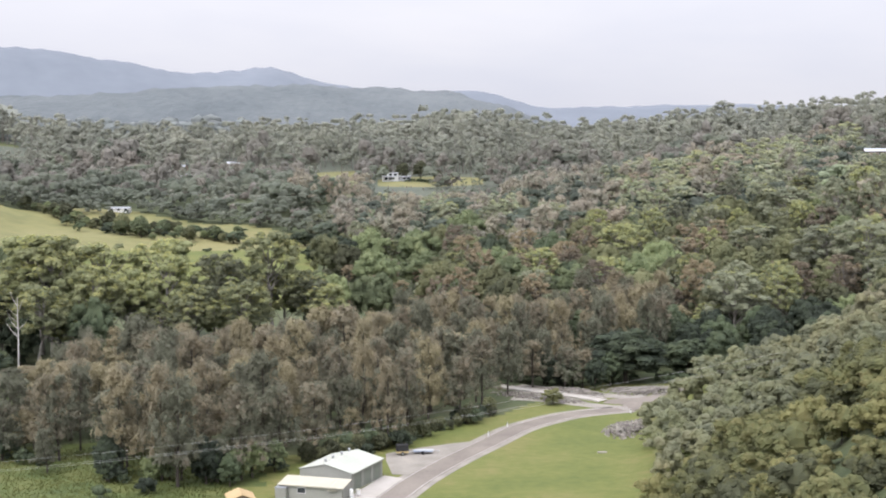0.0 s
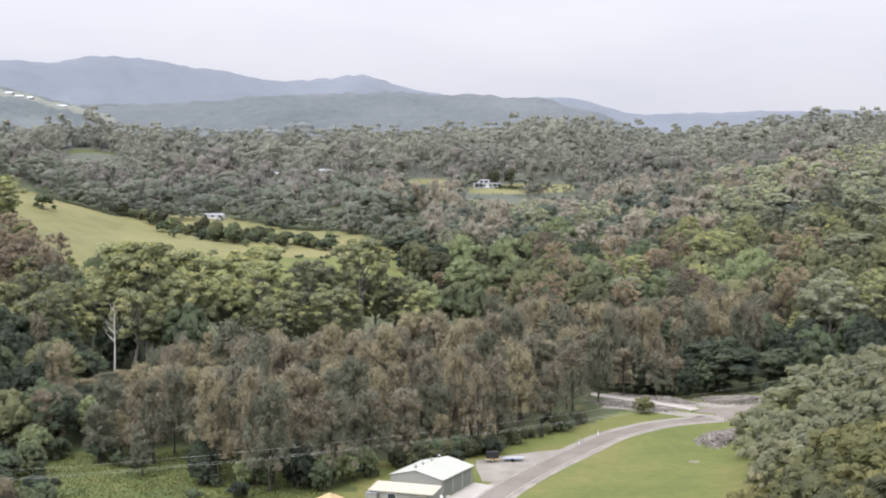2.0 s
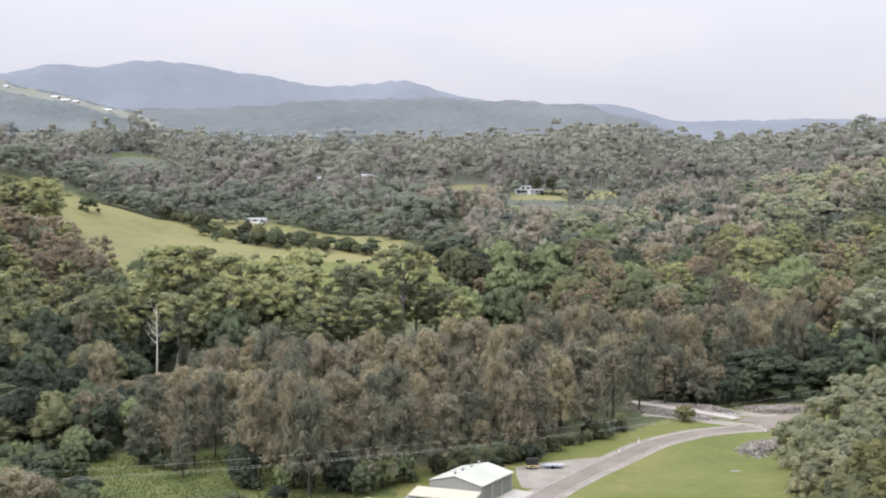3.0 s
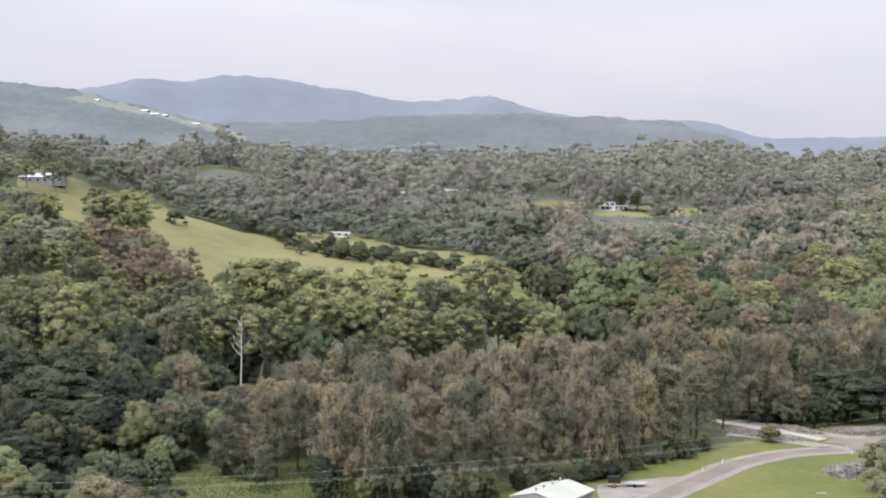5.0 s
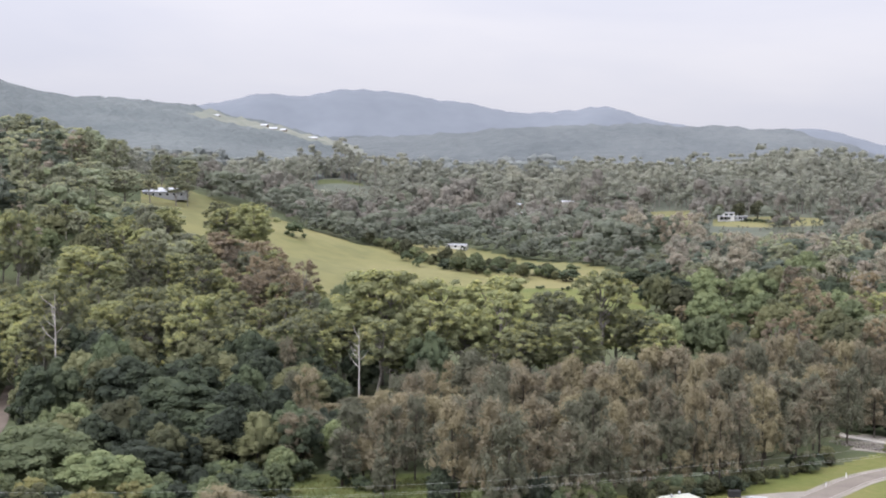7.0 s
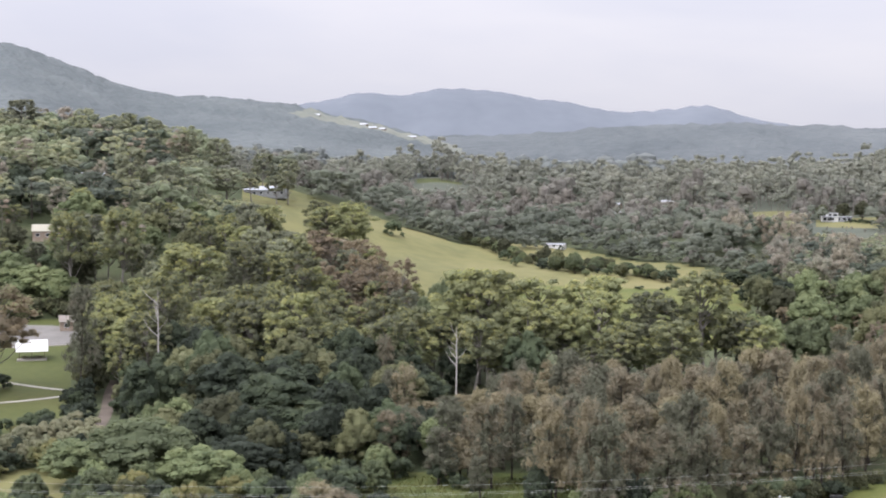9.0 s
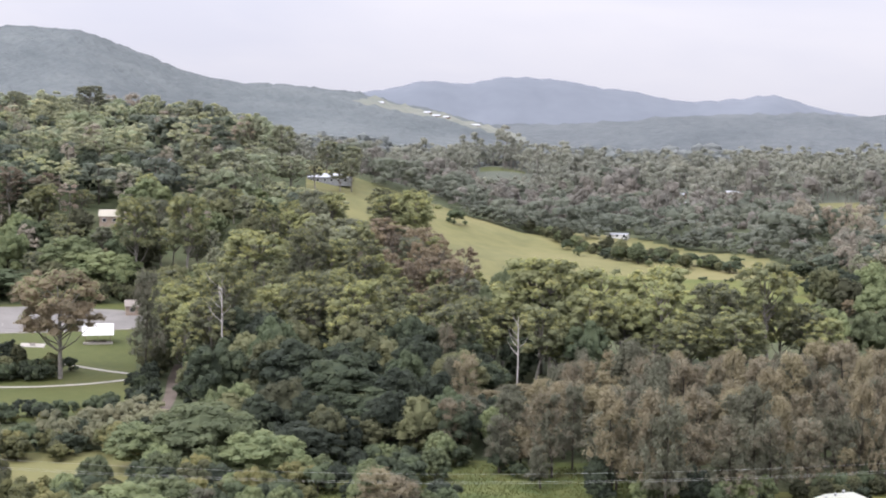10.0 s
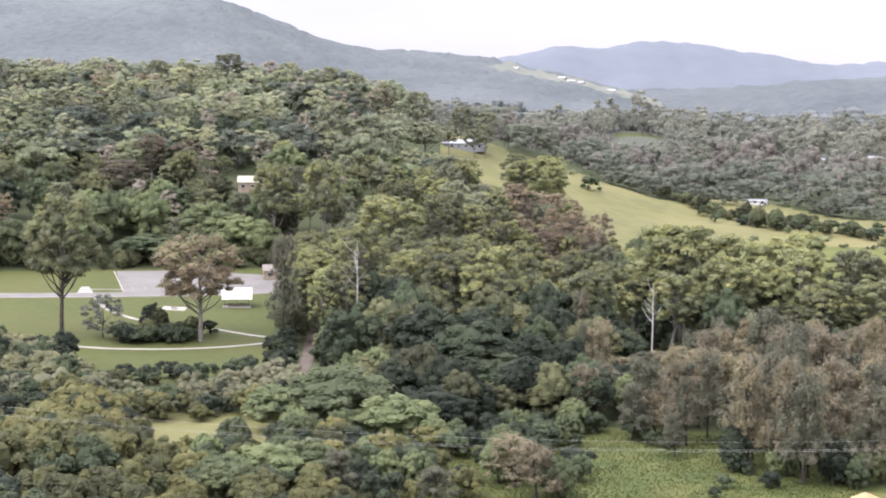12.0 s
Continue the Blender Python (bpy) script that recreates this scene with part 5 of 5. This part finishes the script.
bottle = empty("gas_bottle", -15.1, 233.4, 0, "white gas bottle standing at the shed corner", "gas bottle", z=0.05)
bm = bmesh.new()
bmesh.ops.create_cone(bm, cap_ends=True, segments=16, radius1=0.32, radius2=0.32, depth=1.5, matrix=Matrix.Translation((0, 0, 0.75)))
bmesh.ops.create_uvsphere(bm, u_segments=16, v_segments=8, radius=0.31, matrix=Matrix.Translation((0, 0, 1.5)))
part("body", bm, M["white"], bottle)
part("valve", box(-0.06, -0.06, 1.78, 0.06, 0.06, 1.95), M["metal"], bottle)
bin_ = empty("wheelie_bin", -14.2, 236.2, 20, "pale wheeled bin before the shed", "bin", z=0.05)
part("body", box(-0.3, -0.35, 0.08, 0.3, 0.35, 1.0, bevel=0.04), M["white"], bin_)
part("lid", box(-0.32, -0.38, 1.0, 0.32, 0.38, 1.08, bevel=0.02), M["roof_cream"], bin_)
for sx in (-0.28, 0.28):
    bm = bmesh.new()
    bmesh.ops.create_cone(bm, cap_ends=True, segments=14, radius1=0.1, radius2=0.1, depth=0.06, matrix=Matrix.Translation((sx, 0.34, 0.1)) @ Matrix.Rotation(radians(90), 4, "Y"))
    part("wheel", bm, M["rubber"], bin_)

hut = empty("small_hut", -32.6, 227.6, 15, "small hut with a tan gabled roof", "hut", z=0.0)
part("wall", prism([(-2.0, 0), (2.0, 0), (2.0, 2.0), (0, 2.75), (-2.0, 2.0)], -2.4, 2.4), M["wood"], hut)
for s in (-1, 1):
    part("roof", prism([(0, 2.8), (s * 2.3, 1.92), (s * 2.3, 2.0), (0, 2.9)], -2.6, 2.6), M["roof_tan"], hut)


def make_trailer():
    root = empty("box_trailer", -7.7, 267.6, 8, "dark box trailer parked on the gravel", "trailer", z=0.035)
    part("cage", box(-1.15, -0.75, 0.75, 1.15, 0.75, 1.95, bevel=0.04), M["dark"], root, "dark tarpaulin cover")
    part("bed", box(-1.2, -0.8, 0.45, 1.2, 0.8, 0.74, bevel=0.02), M["yellow"], root, "faded yellow tray")
    part("drawbar", box(1.2, -0.06, 0.45, 2.5, 0.06, 0.55), M["metal"], root)
    for y0 in (-0.85, 0.85):
        bm = bmesh.new()
        bmesh.ops.create_cone(bm, cap_ends=True, segments=20, radius1=0.33, radius2=0.33, depth=0.2, matrix=Matrix.Translation((0, y0, 0.33)) @ Matrix.Rotation(radians(90), 4, "X"))
        wheel = part("wheel", bm, M["rubber"], root)
        bm = bmesh.new()
        bmesh.ops.create_cone(bm, cap_ends=True, segments=16, radius1=0.19, radius2=0.17, depth=0.215, matrix=Matrix.Translation((0, y0, 0.33)) @ Matrix.Rotation(radians(90), 4, "X"))
        part("rim", bm, M["metal"], wheel)
    part("jockey_leg", box(2.2, -0.03, 0, 2.28, 0.03, 0.5), M["metal"], root)


make_trailer()


def make_boat_trailer():
    root = empty("flat_trailer", -3.6, 268.6, 4, "low blue-grey flat trailer loaded with pipes", "trailer", z=0.035)
    part("bed", box(-2.0, -0.9, 0.45, 1.6, 0.9, 0.6, bevel=0.02), M["tray"], root)
    part("drawbar", box(1.6, -0.06, 0.45, 3.0, 0.06, 0.55), M["metal"], root)
    for k in range(5):
        part("pipe", join_pipe(k), M["metal"], root, "galvanised pipe")
    for y0 in (-1.0, 1.0):
        bm = bmesh.new()
        bmesh.ops.create_cone(bm, cap_ends=True, segments=20, radius1=0.32, radius2=0.32, depth=0.2, matrix=Matrix.Translation((-0.3, y0, 0.32)) @ Matrix.Rotation(radians(90), 4, "X"))
        part("wheel", bm, M["rubber"], root)
    part("jockey_leg", box(2.6, -0.03, 0, 2.68, 0.03, 0.5), M["metal"], root)


def join_pipe(k):
    bm = bmesh.new()
    bmesh.ops.create_cone(bm, cap_ends=True, segments=10, radius1=0.07, radius2=0.07, depth=3.4, matrix=Matrix.Translation((-0.1 + 0.1 * k, -0.6 + 0.3 * k, 0.67)) @ Matrix.Rotation(radians(90), 4, "Y"))
    return bm


make_boat_trailer()

for px_, py_ in ((9.1, 284.2), (13.3, 294.0), (40.8, 309.0), (43.9, 310.6), (47.6, 315.0), (50.0, 319.0)):
    post = empty("marker_post", px_, py_, rng.uniform(-10, 10), "white roadside marker post with a dark band", "post", "marker posts along the road")
    part("pole", box(-0.09, -0.05, -0.1, 0.09, 0.05, 1.05, bevel=0.02), M["white"], post)
    part("band", box(-0.094, -0.054, 0.78, 0.094, 0.054, 0.9), M["dark"], post)
pipe = empty("culvert_end", 30.2, 269.2, 10, "low pale concrete culvert end in the grass", "culvert")
part("headwall", box(-0.9, -0.15, -0.1, 0.9, 0.15, 0.3, bevel=0.03), M["concrete"], pipe)

plant("wattle_shrub", 24.6, 319.7, 0.85, "", 0.75, "small spreading tree beside the causeway")
for k in range(9):
    plant("green_shrub", *spot(8.6 + 0.35 * k, 352 + rng.uniform(-4, 4)), rng.uniform(0.5, 0.9), "low shrubs by the rock bank")
sheet("dry_grass", [spot(*q) for q in ((8.6, 344), (9.4, 352), (10.4, 366), (10.9, 360), (10.6, 346), (9.8, 341))], M["pasture"], "patch of dry yellow grass behind the rocks", "grass", 0.05)

# power lines across the valley
def wires():
    """Three sagging wires; u runs along the line, from its foot nearest to the lookout."""
    foot, way = np.array(spot(-19, 232)), np.array((math.cos(radians(-19)), -math.sin(radians(-19))))
    across = np.array((-way[1], way[0]))

    def place(u, side, drop):
        q = foot + way * u + across * side
        return q[0], q[1], 8.8 + 4.1e-4 * (u + 15) ** 2 - drop

    for side, drop in ((0.0, 0.0), (-0.9, 1.35), (0.9, 1.45)):
        cu = bpy.data.curves.new("power_line", "CURVE")
        cu.dimensions, cu.bevel_depth, cu.bevel_resolution = "3D", 0.011, 1
        sp = cu.splines.new("POLY")
        sp.points.add(60)
        for i in range(61):
            sp.points[i].co = (*place(-165 + 325 * i / 60, side, drop), 1)
        cu.materials.append(M["wire"])
        tagged(new("power_line", cu), "thin grey power line strung across the valley", "cable", "power lines")
    for u in (-165, 160):
        x, y, top = place(u, 0, 0)
        ground_z = high(x, y)
        pole = empty("power_pole", x, y, 19, "weathered wooden power pole with a crossarm", "pole", "power poles", z=ground_z)
        v, f = tube([(0, 0, -1), (0, 0, top - ground_z)], (0.17, 0.12), 10)
        ob = new("pole", mesh_of("pole", v, f, [M["wood"]], None, True))
        ob.parent = pole
        part("crossarm", box(-0.06, -1.2, top - ground_z - 1.6, 0.06, 1.2, top - ground_z - 1.45), M["wood"], pole)


wires()

# the park
PATH1 = [spot(*q) for q in ((-44, 412), (-42.2, 404), (-40.9, 399), (-39.7, 394), (-38, 389.5), (-35.8, 387.5), (-34, 388.5), (-32.7, 391), (-31, 396))]
strip("park_path", PATH1, 1.5, M["concrete"], "pale concrete path curving over the park lawn", "path", 0.04)
PATH2 = [spot(*q) for q in ((-32.0, 400), (-32.7, 403), (-33.6, 408), (-34.3, 412), (-35.8, 417), (-36.7, 422), (-37.4, 428), (-38.2, 440), (-38.6, 456))]
strip("park_path", PATH2, 1.5, M["concrete"], "pale concrete path climbing to the car park", "path", 0.04)
sheet("picnic_slab", [spot(*q) for q in ((-36.1, 437), (-35.2, 435), (-35.1, 440), (-36.0, 442))], M["concrete"], "pale concrete slab on the lawn", "slab", 0.06)
strip("park_road", [spot(*q) for q in ((-46, 467), (-42, 463), (-38, 460.5), (-34, 461), (-30, 467), (-28.5, 475))], 6.5, M["bitumen"], "grey asphalt road along the park", "road", 0.05)
strip("kerb", [spot(*q) for q in ((-44, 461.5), (-42, 459.2), (-38, 456.8), (-34, 457.3), (-31, 461))], 0.35, M["concrete"], "pale concrete kerb of the park road", "kerb", 0.16)
lot = sheet("car_park", [spot(*q) for q in ((-37.6, 464), (-36.6, 463.6), (-33, 464), (-30.6, 468), (-30.3, 484), (-32.4, 492), (-36, 500), (-37.8, 500))], M["bitumen"], "grey asphalt car park", "car park", 0.055)
strip("kerb", [spot(*q) for q in ((-37.55, 465), (-37.9, 500))], 0.4, M["concrete"], "pale concrete kerb of the car park", "kerb", 0.18)
strip("kerb", [spot(*q) for q in ((-39.2, 469.5), (-37.6, 468))], 0.5, M["concrete"], "pale concrete kerb of the car park", "kerb", 0.18)
for k in range(7):
    a = -37.2 + 0.5 * k
    strip("bay_line", [spot(a, 468), spot(a - 0.02, 473)], 0.12, M["line"], "", "", 0.07, parent=lot, depth=0.01)
strip("dirt_track", [spot(*q) for q in ((-31.2, 330), (-30.8, 342), (-30.4, 365), (-30.25, 392), (-30.0, 410))], 3.2, M["dirt"], "narrow brown dirt track between the trees", "track", 0.04)


def picnic_table(m, label):
    tb = empty("picnic_table", 0, 0, 0, label, "table", "picnic tables")
    tb.matrix_basis = m
    part("tabletop", box(-0.9, -0.4, 0.7, 0.9, 0.4, 0.76), M["wood"], tb)
    for sy in (-0.75, 0.75):
        part("bench", box(-0.9, sy - 0.15, 0.42, 0.9, sy + 0.15, 0.47), M["wood"], tb)
    for lx in (-0.6, 0.6):
        part("trestle", box(lx - 0.05, -0.85, 0, lx + 0.05, 0.85, 0.42), M["wood"], tb)
        part("trestle_post", box(lx - 0.05, -0.06, 0.42, lx + 0.05, 0.06, 0.7), M["wood"], tb)


def make_shelter():
    x, y = spot(-33.15, 441)
    root = empty("picnic_shelter", x, y, 33, "open picnic shelter with a white metal roof", "shelter")
    for sx in (-3.6, 0, 3.6):
        for sy in (-2.2, 2.2):
            part("post", box(sx - 0.08, sy - 0.08, -0.2, sx + 0.08, sy + 0.08, 2.6), M["wood"], root)
    for s in (-1, 1):
        rib_roof(root, -4.6, 4.6, s * 3.7, 0.0, 2.5, 5.6, M["white"])
    part("slab", box(-4.3, -3.0, -0.4, 4.3, 3.0, 0.1), M["concrete"], root)
    for sx in (-3.6, 3.6):
        part("gable", prism([(-2.2, 2.6), (2.2, 2.6), (0, 4.4)], sx - 0.05, sx + 0.05), M["wood"], root).matrix_basis = Matrix(((0, 1, 0, 0), (1, 0, 0, 0), (0, 0, 1, 0), (0, 0, 0, 1)))
    for sy in (-2.2, 2.2):
        part("beam", box(-4.2, sy - 0.1, 2.42, 4.2, sy + 0.1, 2.62), M["wood"], root)
    for sx in (-2.0, 1.8):
        picnic_table(root.matrix_basis @ Matrix.Translation((sx, 0, 0.1)), "weathered wooden picnic table under the shelter")


make_shelter()
x, y = spot(-35.6, 438.5)
picnic_table(pose(x, y, high(x, y) + 0.06, 0, 0, 35), "weathered wooden picnic table on a slab on the lawn")


def make_car(az_, d, heading, mat, label):
    x, y = spot(az_, d)
    root = empty("car", x, y, heading, label, "car", "parked cars", z=high(x, y) + 0.055)
    body = [(-2.1, 0.35), (2.1, 0.35), (2.15, 0.75), (1.95, 0.88), (1.0, 0.95), (-1.9, 0.98), (-2.1, 0.85)]
    bm = prism(body, -0.86, 0.86)
    bmesh.ops.bevel(bm, geom=bm.edges[:], offset=0.06, segments=2, affect="EDGES")
    part("body", bm, mat, root)
    cabin = [(-1.85, 0.95), (0.95, 0.95), (0.3, 1.42), (-1.45, 1.44)]
    part("window", prism(cabin, -0.74, 0.74), M["glass"], root, "dark car windows")
    part("car_roof", box(-1.4, -0.7, 1.42, 0.3, 0.7, 1.49, bevel=0.03), mat, root)
    for x0 in (-1.35, 1.35):
        for y0 in (-0.8, 0.8):
            bm = bmesh.new()
            bmesh.ops.create_cone(bm, cap_ends=True, segments=18, radius1=0.32, radius2=0.32, depth=0.2, matrix=Matrix.Translation((x0, y0, 0.32)) @ Matrix.Rotation(radians(90), 4, "X"))
            part("wheel", bm, M["rubber"], root)


make_car(-30.15, 474, 40, M["white"], "white car parked under the trees")
sheet("driveway", [spot(*q) for q in ((-39.3, 464.5), (-38.7, 464), (-38.85, 474), (-39.15, 474))], M["concrete"], "pale concrete driveway by the park road", "driveway", 0.06)

# single trees of the park
stand("lawn_gum", [(-39.9, 408, -2.63, 22)], "trees on the park lawn")
stand("lawn_rust", [(-34.58, 396, -4.15, 25)], "trees on the park lawn")
plant("silver_tree", *spot(-38.35, 402), 1.05)
plant("rainforest_tree", *spot(-36.45, 404), 0.55, "", 1.15, "dark leafy small tree beside the path")
for a in (-37.7, -37.4, -37.0, -36.7, -36.4, -36.0, -35.7, -35.4, -35.1, -34.9):
    plant("green_shrub", *spot(a, 396 + rng.uniform(-1, 2)), rng.uniform(1.0, 1.5), "hedge shrubs by the path")
plant("green_shrub", *spot(-34.2, 404), 1.3)
stand("casuarina_tree", [(-31.35, 388, -4.3, 11)], "thin trees beside the track")
stand("gum_tree", [(-29.75, 386, -6.2, 9)], "thin trees beside the track")


for a, d, tall, kind_ in ((-31.5, 379, 5, "rainforest_tree"), (-31.15, 384, 8, "rainforest_tree"), (-30.8, 394, 9, "broadleaf_tree"), (-31.2, 397, 10, "broadleaf_tree"), (-30.7, 405, 11, "rainforest_tree"),
                          (-29.6, 372, 9, "broadleaf_tree"), (-29.3, 384, 12, "rainforest_tree"), (-29.5, 398, 12, "broadleaf_tree"), (-29.7, 415, 14, "rainforest_tree"), (-30.6, 420, 12, "broadleaf_tree"),
                          (-31.0, 373, 5, "rainforest_tree")):
    plant(kind_, *spot(a, d), tall / 17, "thicket beside the track", rng.uniform(0.95, 1.15))
for k in range(28):
    a, d = rng.uniform(-31.8, -28.9), rng.uniform(335, 412)
    if not -30.85 < a + 0.003 * (365 - d) < -30.0:
        plant("green_shrub", *spot(a, d), rng.uniform(0.9, 1.7), "thicket beside the track")
for k in range(26):
    plant("green_shrub", *spot(rng.uniform(-37.6, -34.7), rng.uniform(394, 402)), rng.uniform(0.7, 1.5), "hedge shrubs by the path")
for k in range(60):
    plant("broadleaf_tree" if k % 4 else "fig_tree", *spot(rng.uniform(-44, -30.5), 507 + rng.normal() * 3), rng.uniform(0.25, 0.45), "shrubs at the edge of the woods", 1.1, "leafy shrub at the edge of the woods")
for a, d, tall in ((-36.6, 399, 6), (-36.2, 403, 8), (-34.9, 402, 6), (-35.5, 398, 4.5)):
    plant("broadleaf_tree", *spot(a, d), tall / 17, "small trees by the path", 1.1, "small rounded tree in the shrubs by the path")
for k in range(30):
    a = rng.uniform(-38.6, -31.0)
    plant("wattle_shrub" if k % 2 else "green_shrub", *spot(a, 339 + rng.normal() * 4), rng.uniform(0.4, 0.8) * (1 if k % 2 else 2), "shrubs at the foot of the lawn", 0.9, "olive-green shrub at the foot of the lawn")


def dead_tree(x, y, tall, label):
    """A bleached standing stem with bare branches."""
    root = empty("dead_tree", x, y, 0, label, "tree")
    pieces = [tube([(0, 0, -0.5), (0.2, 0, tall * 0.5), (0.1, 0.1, tall)], (0.27, 0.19, 0.05), 7)]
    for _ in range(9):
        h = rng.uniform(0.5, 0.95) * tall
        c = rng.uniform(0, 6.28)
        L = tall * rng.uniform(0.08, 0.16)
        pieces.append(tube([(0.15, 0, h), (math.cos(c) * L * 0.6, math.sin(c) * L * 0.6, h + L * 0.5), (math.cos(c) * L, math.sin(c) * L, h + L * 1.1)], (0.09, 0.06, 0.02), 5))
    v, f = join(pieces)
    ob = new("trunk", mesh_of("trunk", v, f, [M["bark_white"]], None, True))
    ob.parent = root


dead_tree(*spot(-16.6, 366), 21, "bare bleached dead trunk standing among eucalypts")
dead_tree(*spot(-28.4, 364), 31, "bleached leaning white trunk with bare branches")


def make_house(name, az_, d, heading, L, Wd, eave, peak, wall, roof, label, lift=0.0):
    x, y = spot(az_, d)
    root = empty(name, x, y, heading, label, "house", z=high(x, y) + lift)
    bm = prism([(-Wd / 2, -1.5), (Wd / 2, -1.5), (Wd / 2, eave), (0, peak), (-Wd / 2, eave)], -L / 2, L / 2)
    turn_ = Matrix(((0, 1, 0, 0), (1, 0, 0, 0), (0, 0, 1, 0), (0, 0, 0, 1)))
    bmesh.ops.transform(bm, matrix=turn_, verts=bm.verts[:])
    bmesh.ops.recalc_face_normals(bm, faces=bm.faces[:])
    part("wall", bm, M[wall], root)
    for s in (-1, 1):
        rib_roof(root, -L / 2 - 0.4, L / 2 + 0.4, s * (Wd / 2 + 0.5), 0.0, eave - 0.15, peak + 0.1, M[roof])
    n = max(2, int(L / 3.5))
    for k in range(n):
        x0 = -L / 2 + L * (k + 0.5) / n
        w = part("window", box(x0 - 0.7, -Wd / 2 - 0.05, 0.8, x0 + 0.7, -Wd / 2 + 0.02, 2.0), M["glass"], root, "dark window")
        part("window_frame", box(x0 - 0.8, -Wd / 2 - 0.03, 0.7, x0 + 0.8, -Wd / 2 + 0.01, 2.1), M["white"], w)


stand("grey_gum_tree", [(-24.75, 735, 0.2, 12), (-23.75, 742, 0.1, 12), (-23.3, 750, 0.3, 10)], "slender trees before the hill house")
make_house("farm_shed", -12.68, 800, 0, 11.5, 6, 1.9, 2.6, "white", "roof_grey", "white farm shed at the edge of the pasture")


def make_farmhouse():
    """A white house of two flat-roofed blocks and a low wing."""
    x, y = spot(-1.95, 1085)
    root = empty("farmhouse", x, y, 8, "white flat-roofed farmhouse with dark windows on a green clearing", "house", z=high(x, y) + 0.2)
    for name, x0, y0, x1, y1, z1 in (("wall", -8.5, -4, 0.5, 4, 3.3), ("upper_storey", -5.0, -3.2, 3.0, 3.6, 5.6), ("wing", 0.5, -3.0, 12.5, 4.0, 3.0)):
        wall = part(name, box(x0, y0, -2.0, x1, y1, z1), M["white" if name != "wing" else "roof_grey"], root)
        part("roof", box(x0 - 0.5, y0 - 0.6, z1, x1 + 0.5, y1 + 0.5, z1 + 0.3), M["roof_pale"], wall, "flat pale metal roof")
    for x0, y0, z0, w, h in ((-7.4, -4.0, 0.4, 2.4, 2.1), (-4.4, -4.0, 0.4, 2.6, 2.3), (-1.4, -4.0, 0.9, 1.4, 1.4), (-3.8, -3.2, 3.7, 2.0, 1.4), (-0.6, -3.2, 3.7, 2.6, 1.4), (2.0, -3.0, 0.8, 2.4, 1.5), (6.2, -3.0, 0.8, 2.4, 1.5), (9.6, -3.0, 0.3, 2.2, 2.2)):
        win = part("window", box(x0, y0 - 0.06, z0, x0 + w, y0 + 0.02, z0 + h), M["glass"], root, "dark window")
        part("window_frame", box(x0 - 0.1, y0 - 0.04, z0 - 0.1, x0 + w + 0.1, y0 + 0.01, z0 + h + 0.1), M["white"], win)
    for x0 in (-8.2, -5.6, -3.0, -0.2):
        part("verandah_post", box(x0 - 0.08, -6.0, -2.0, x0 + 0.08, -5.84, 2.8), M["white"], root)
    part("verandah_roof", box(-8.6, -6.2, 2.8, 0.4, -4.0, 2.95), M["roof_pale"], root)


make_farmhouse()
for k in range(16):
    plant("rainforest_tree", *spot(-1.5 + 0.09 * k, 1074 + rng.uniform(-2, 2)), rng.uniform(0.14, 0.24), "clipped hedge before the farmhouse", 0.9, "dark clipped bush in the farmhouse hedge")
for a, d, tall in ((-3.1, 1078, 9), (-2.9, 1083, 7), (-0.2, 1086, 10), (-1.6, 1102, 14), (-0.9, 1104, 15), (-2.4, 1106, 13)):
    plant("broadleaf_tree", *spot(a, d), tall / 17, "garden trees of the farmhouse", 1.0, "rounded garden tree beside the farmhouse")
make_house("hill_house", -24.15, 765, 12, 22, 9, 3.0, 4.8, "roof_grey", "roof_pale", "long house with a pale metal roof above the pasture", 0.2)
make_house("house", -32.5, 600, 30, 12, 9, 3.0, 5.4, "brick", "roof_cream", "house with a pale cream roof among trees on the slope", 0.5)
make_house("house", -31.0, 708, 10, 17, 8, 2.8, 4.2, "brick", "roof_pale", "long pale-roofed house among trees on the hill", 2.0)
make_house("park_building", -31.1, 486, 33, 17, 8, 2.7, 4.3, "brick", "roof_brown", "low building with a grey-brown roof behind the car park", 0.1)
make_house("hill_farmhouse", -22.2, 2490, 10, 14, 9, 3.0, 5.5, "wood", "roof_pale", "pale-roofed house high on the far hillside")
for a, d, L in ((-20.3, 2480, 12), (-19.95, 2470, 14), (-19.55, 2475, 10), (-18.4, 2460, 15)):
    make_house("hill_farmhouse", a, d, rng.uniform(-20, 20), L, 9, 3.0, 5.2, "wood", "roof_pale", "small pale-roofed house on the far hillside")
for a, d, L in ((-10.3, 1230, 9), (-8.3, 1240, 10), (-10.3, 1130, 9), (16.75, 980, 20)):
    make_house("valley_house", a, d, rng.uniform(-20, 20), L, 8, 2.8, 4.4, "brick", "roof_pale", "pale-roofed house among far trees", 1.0)
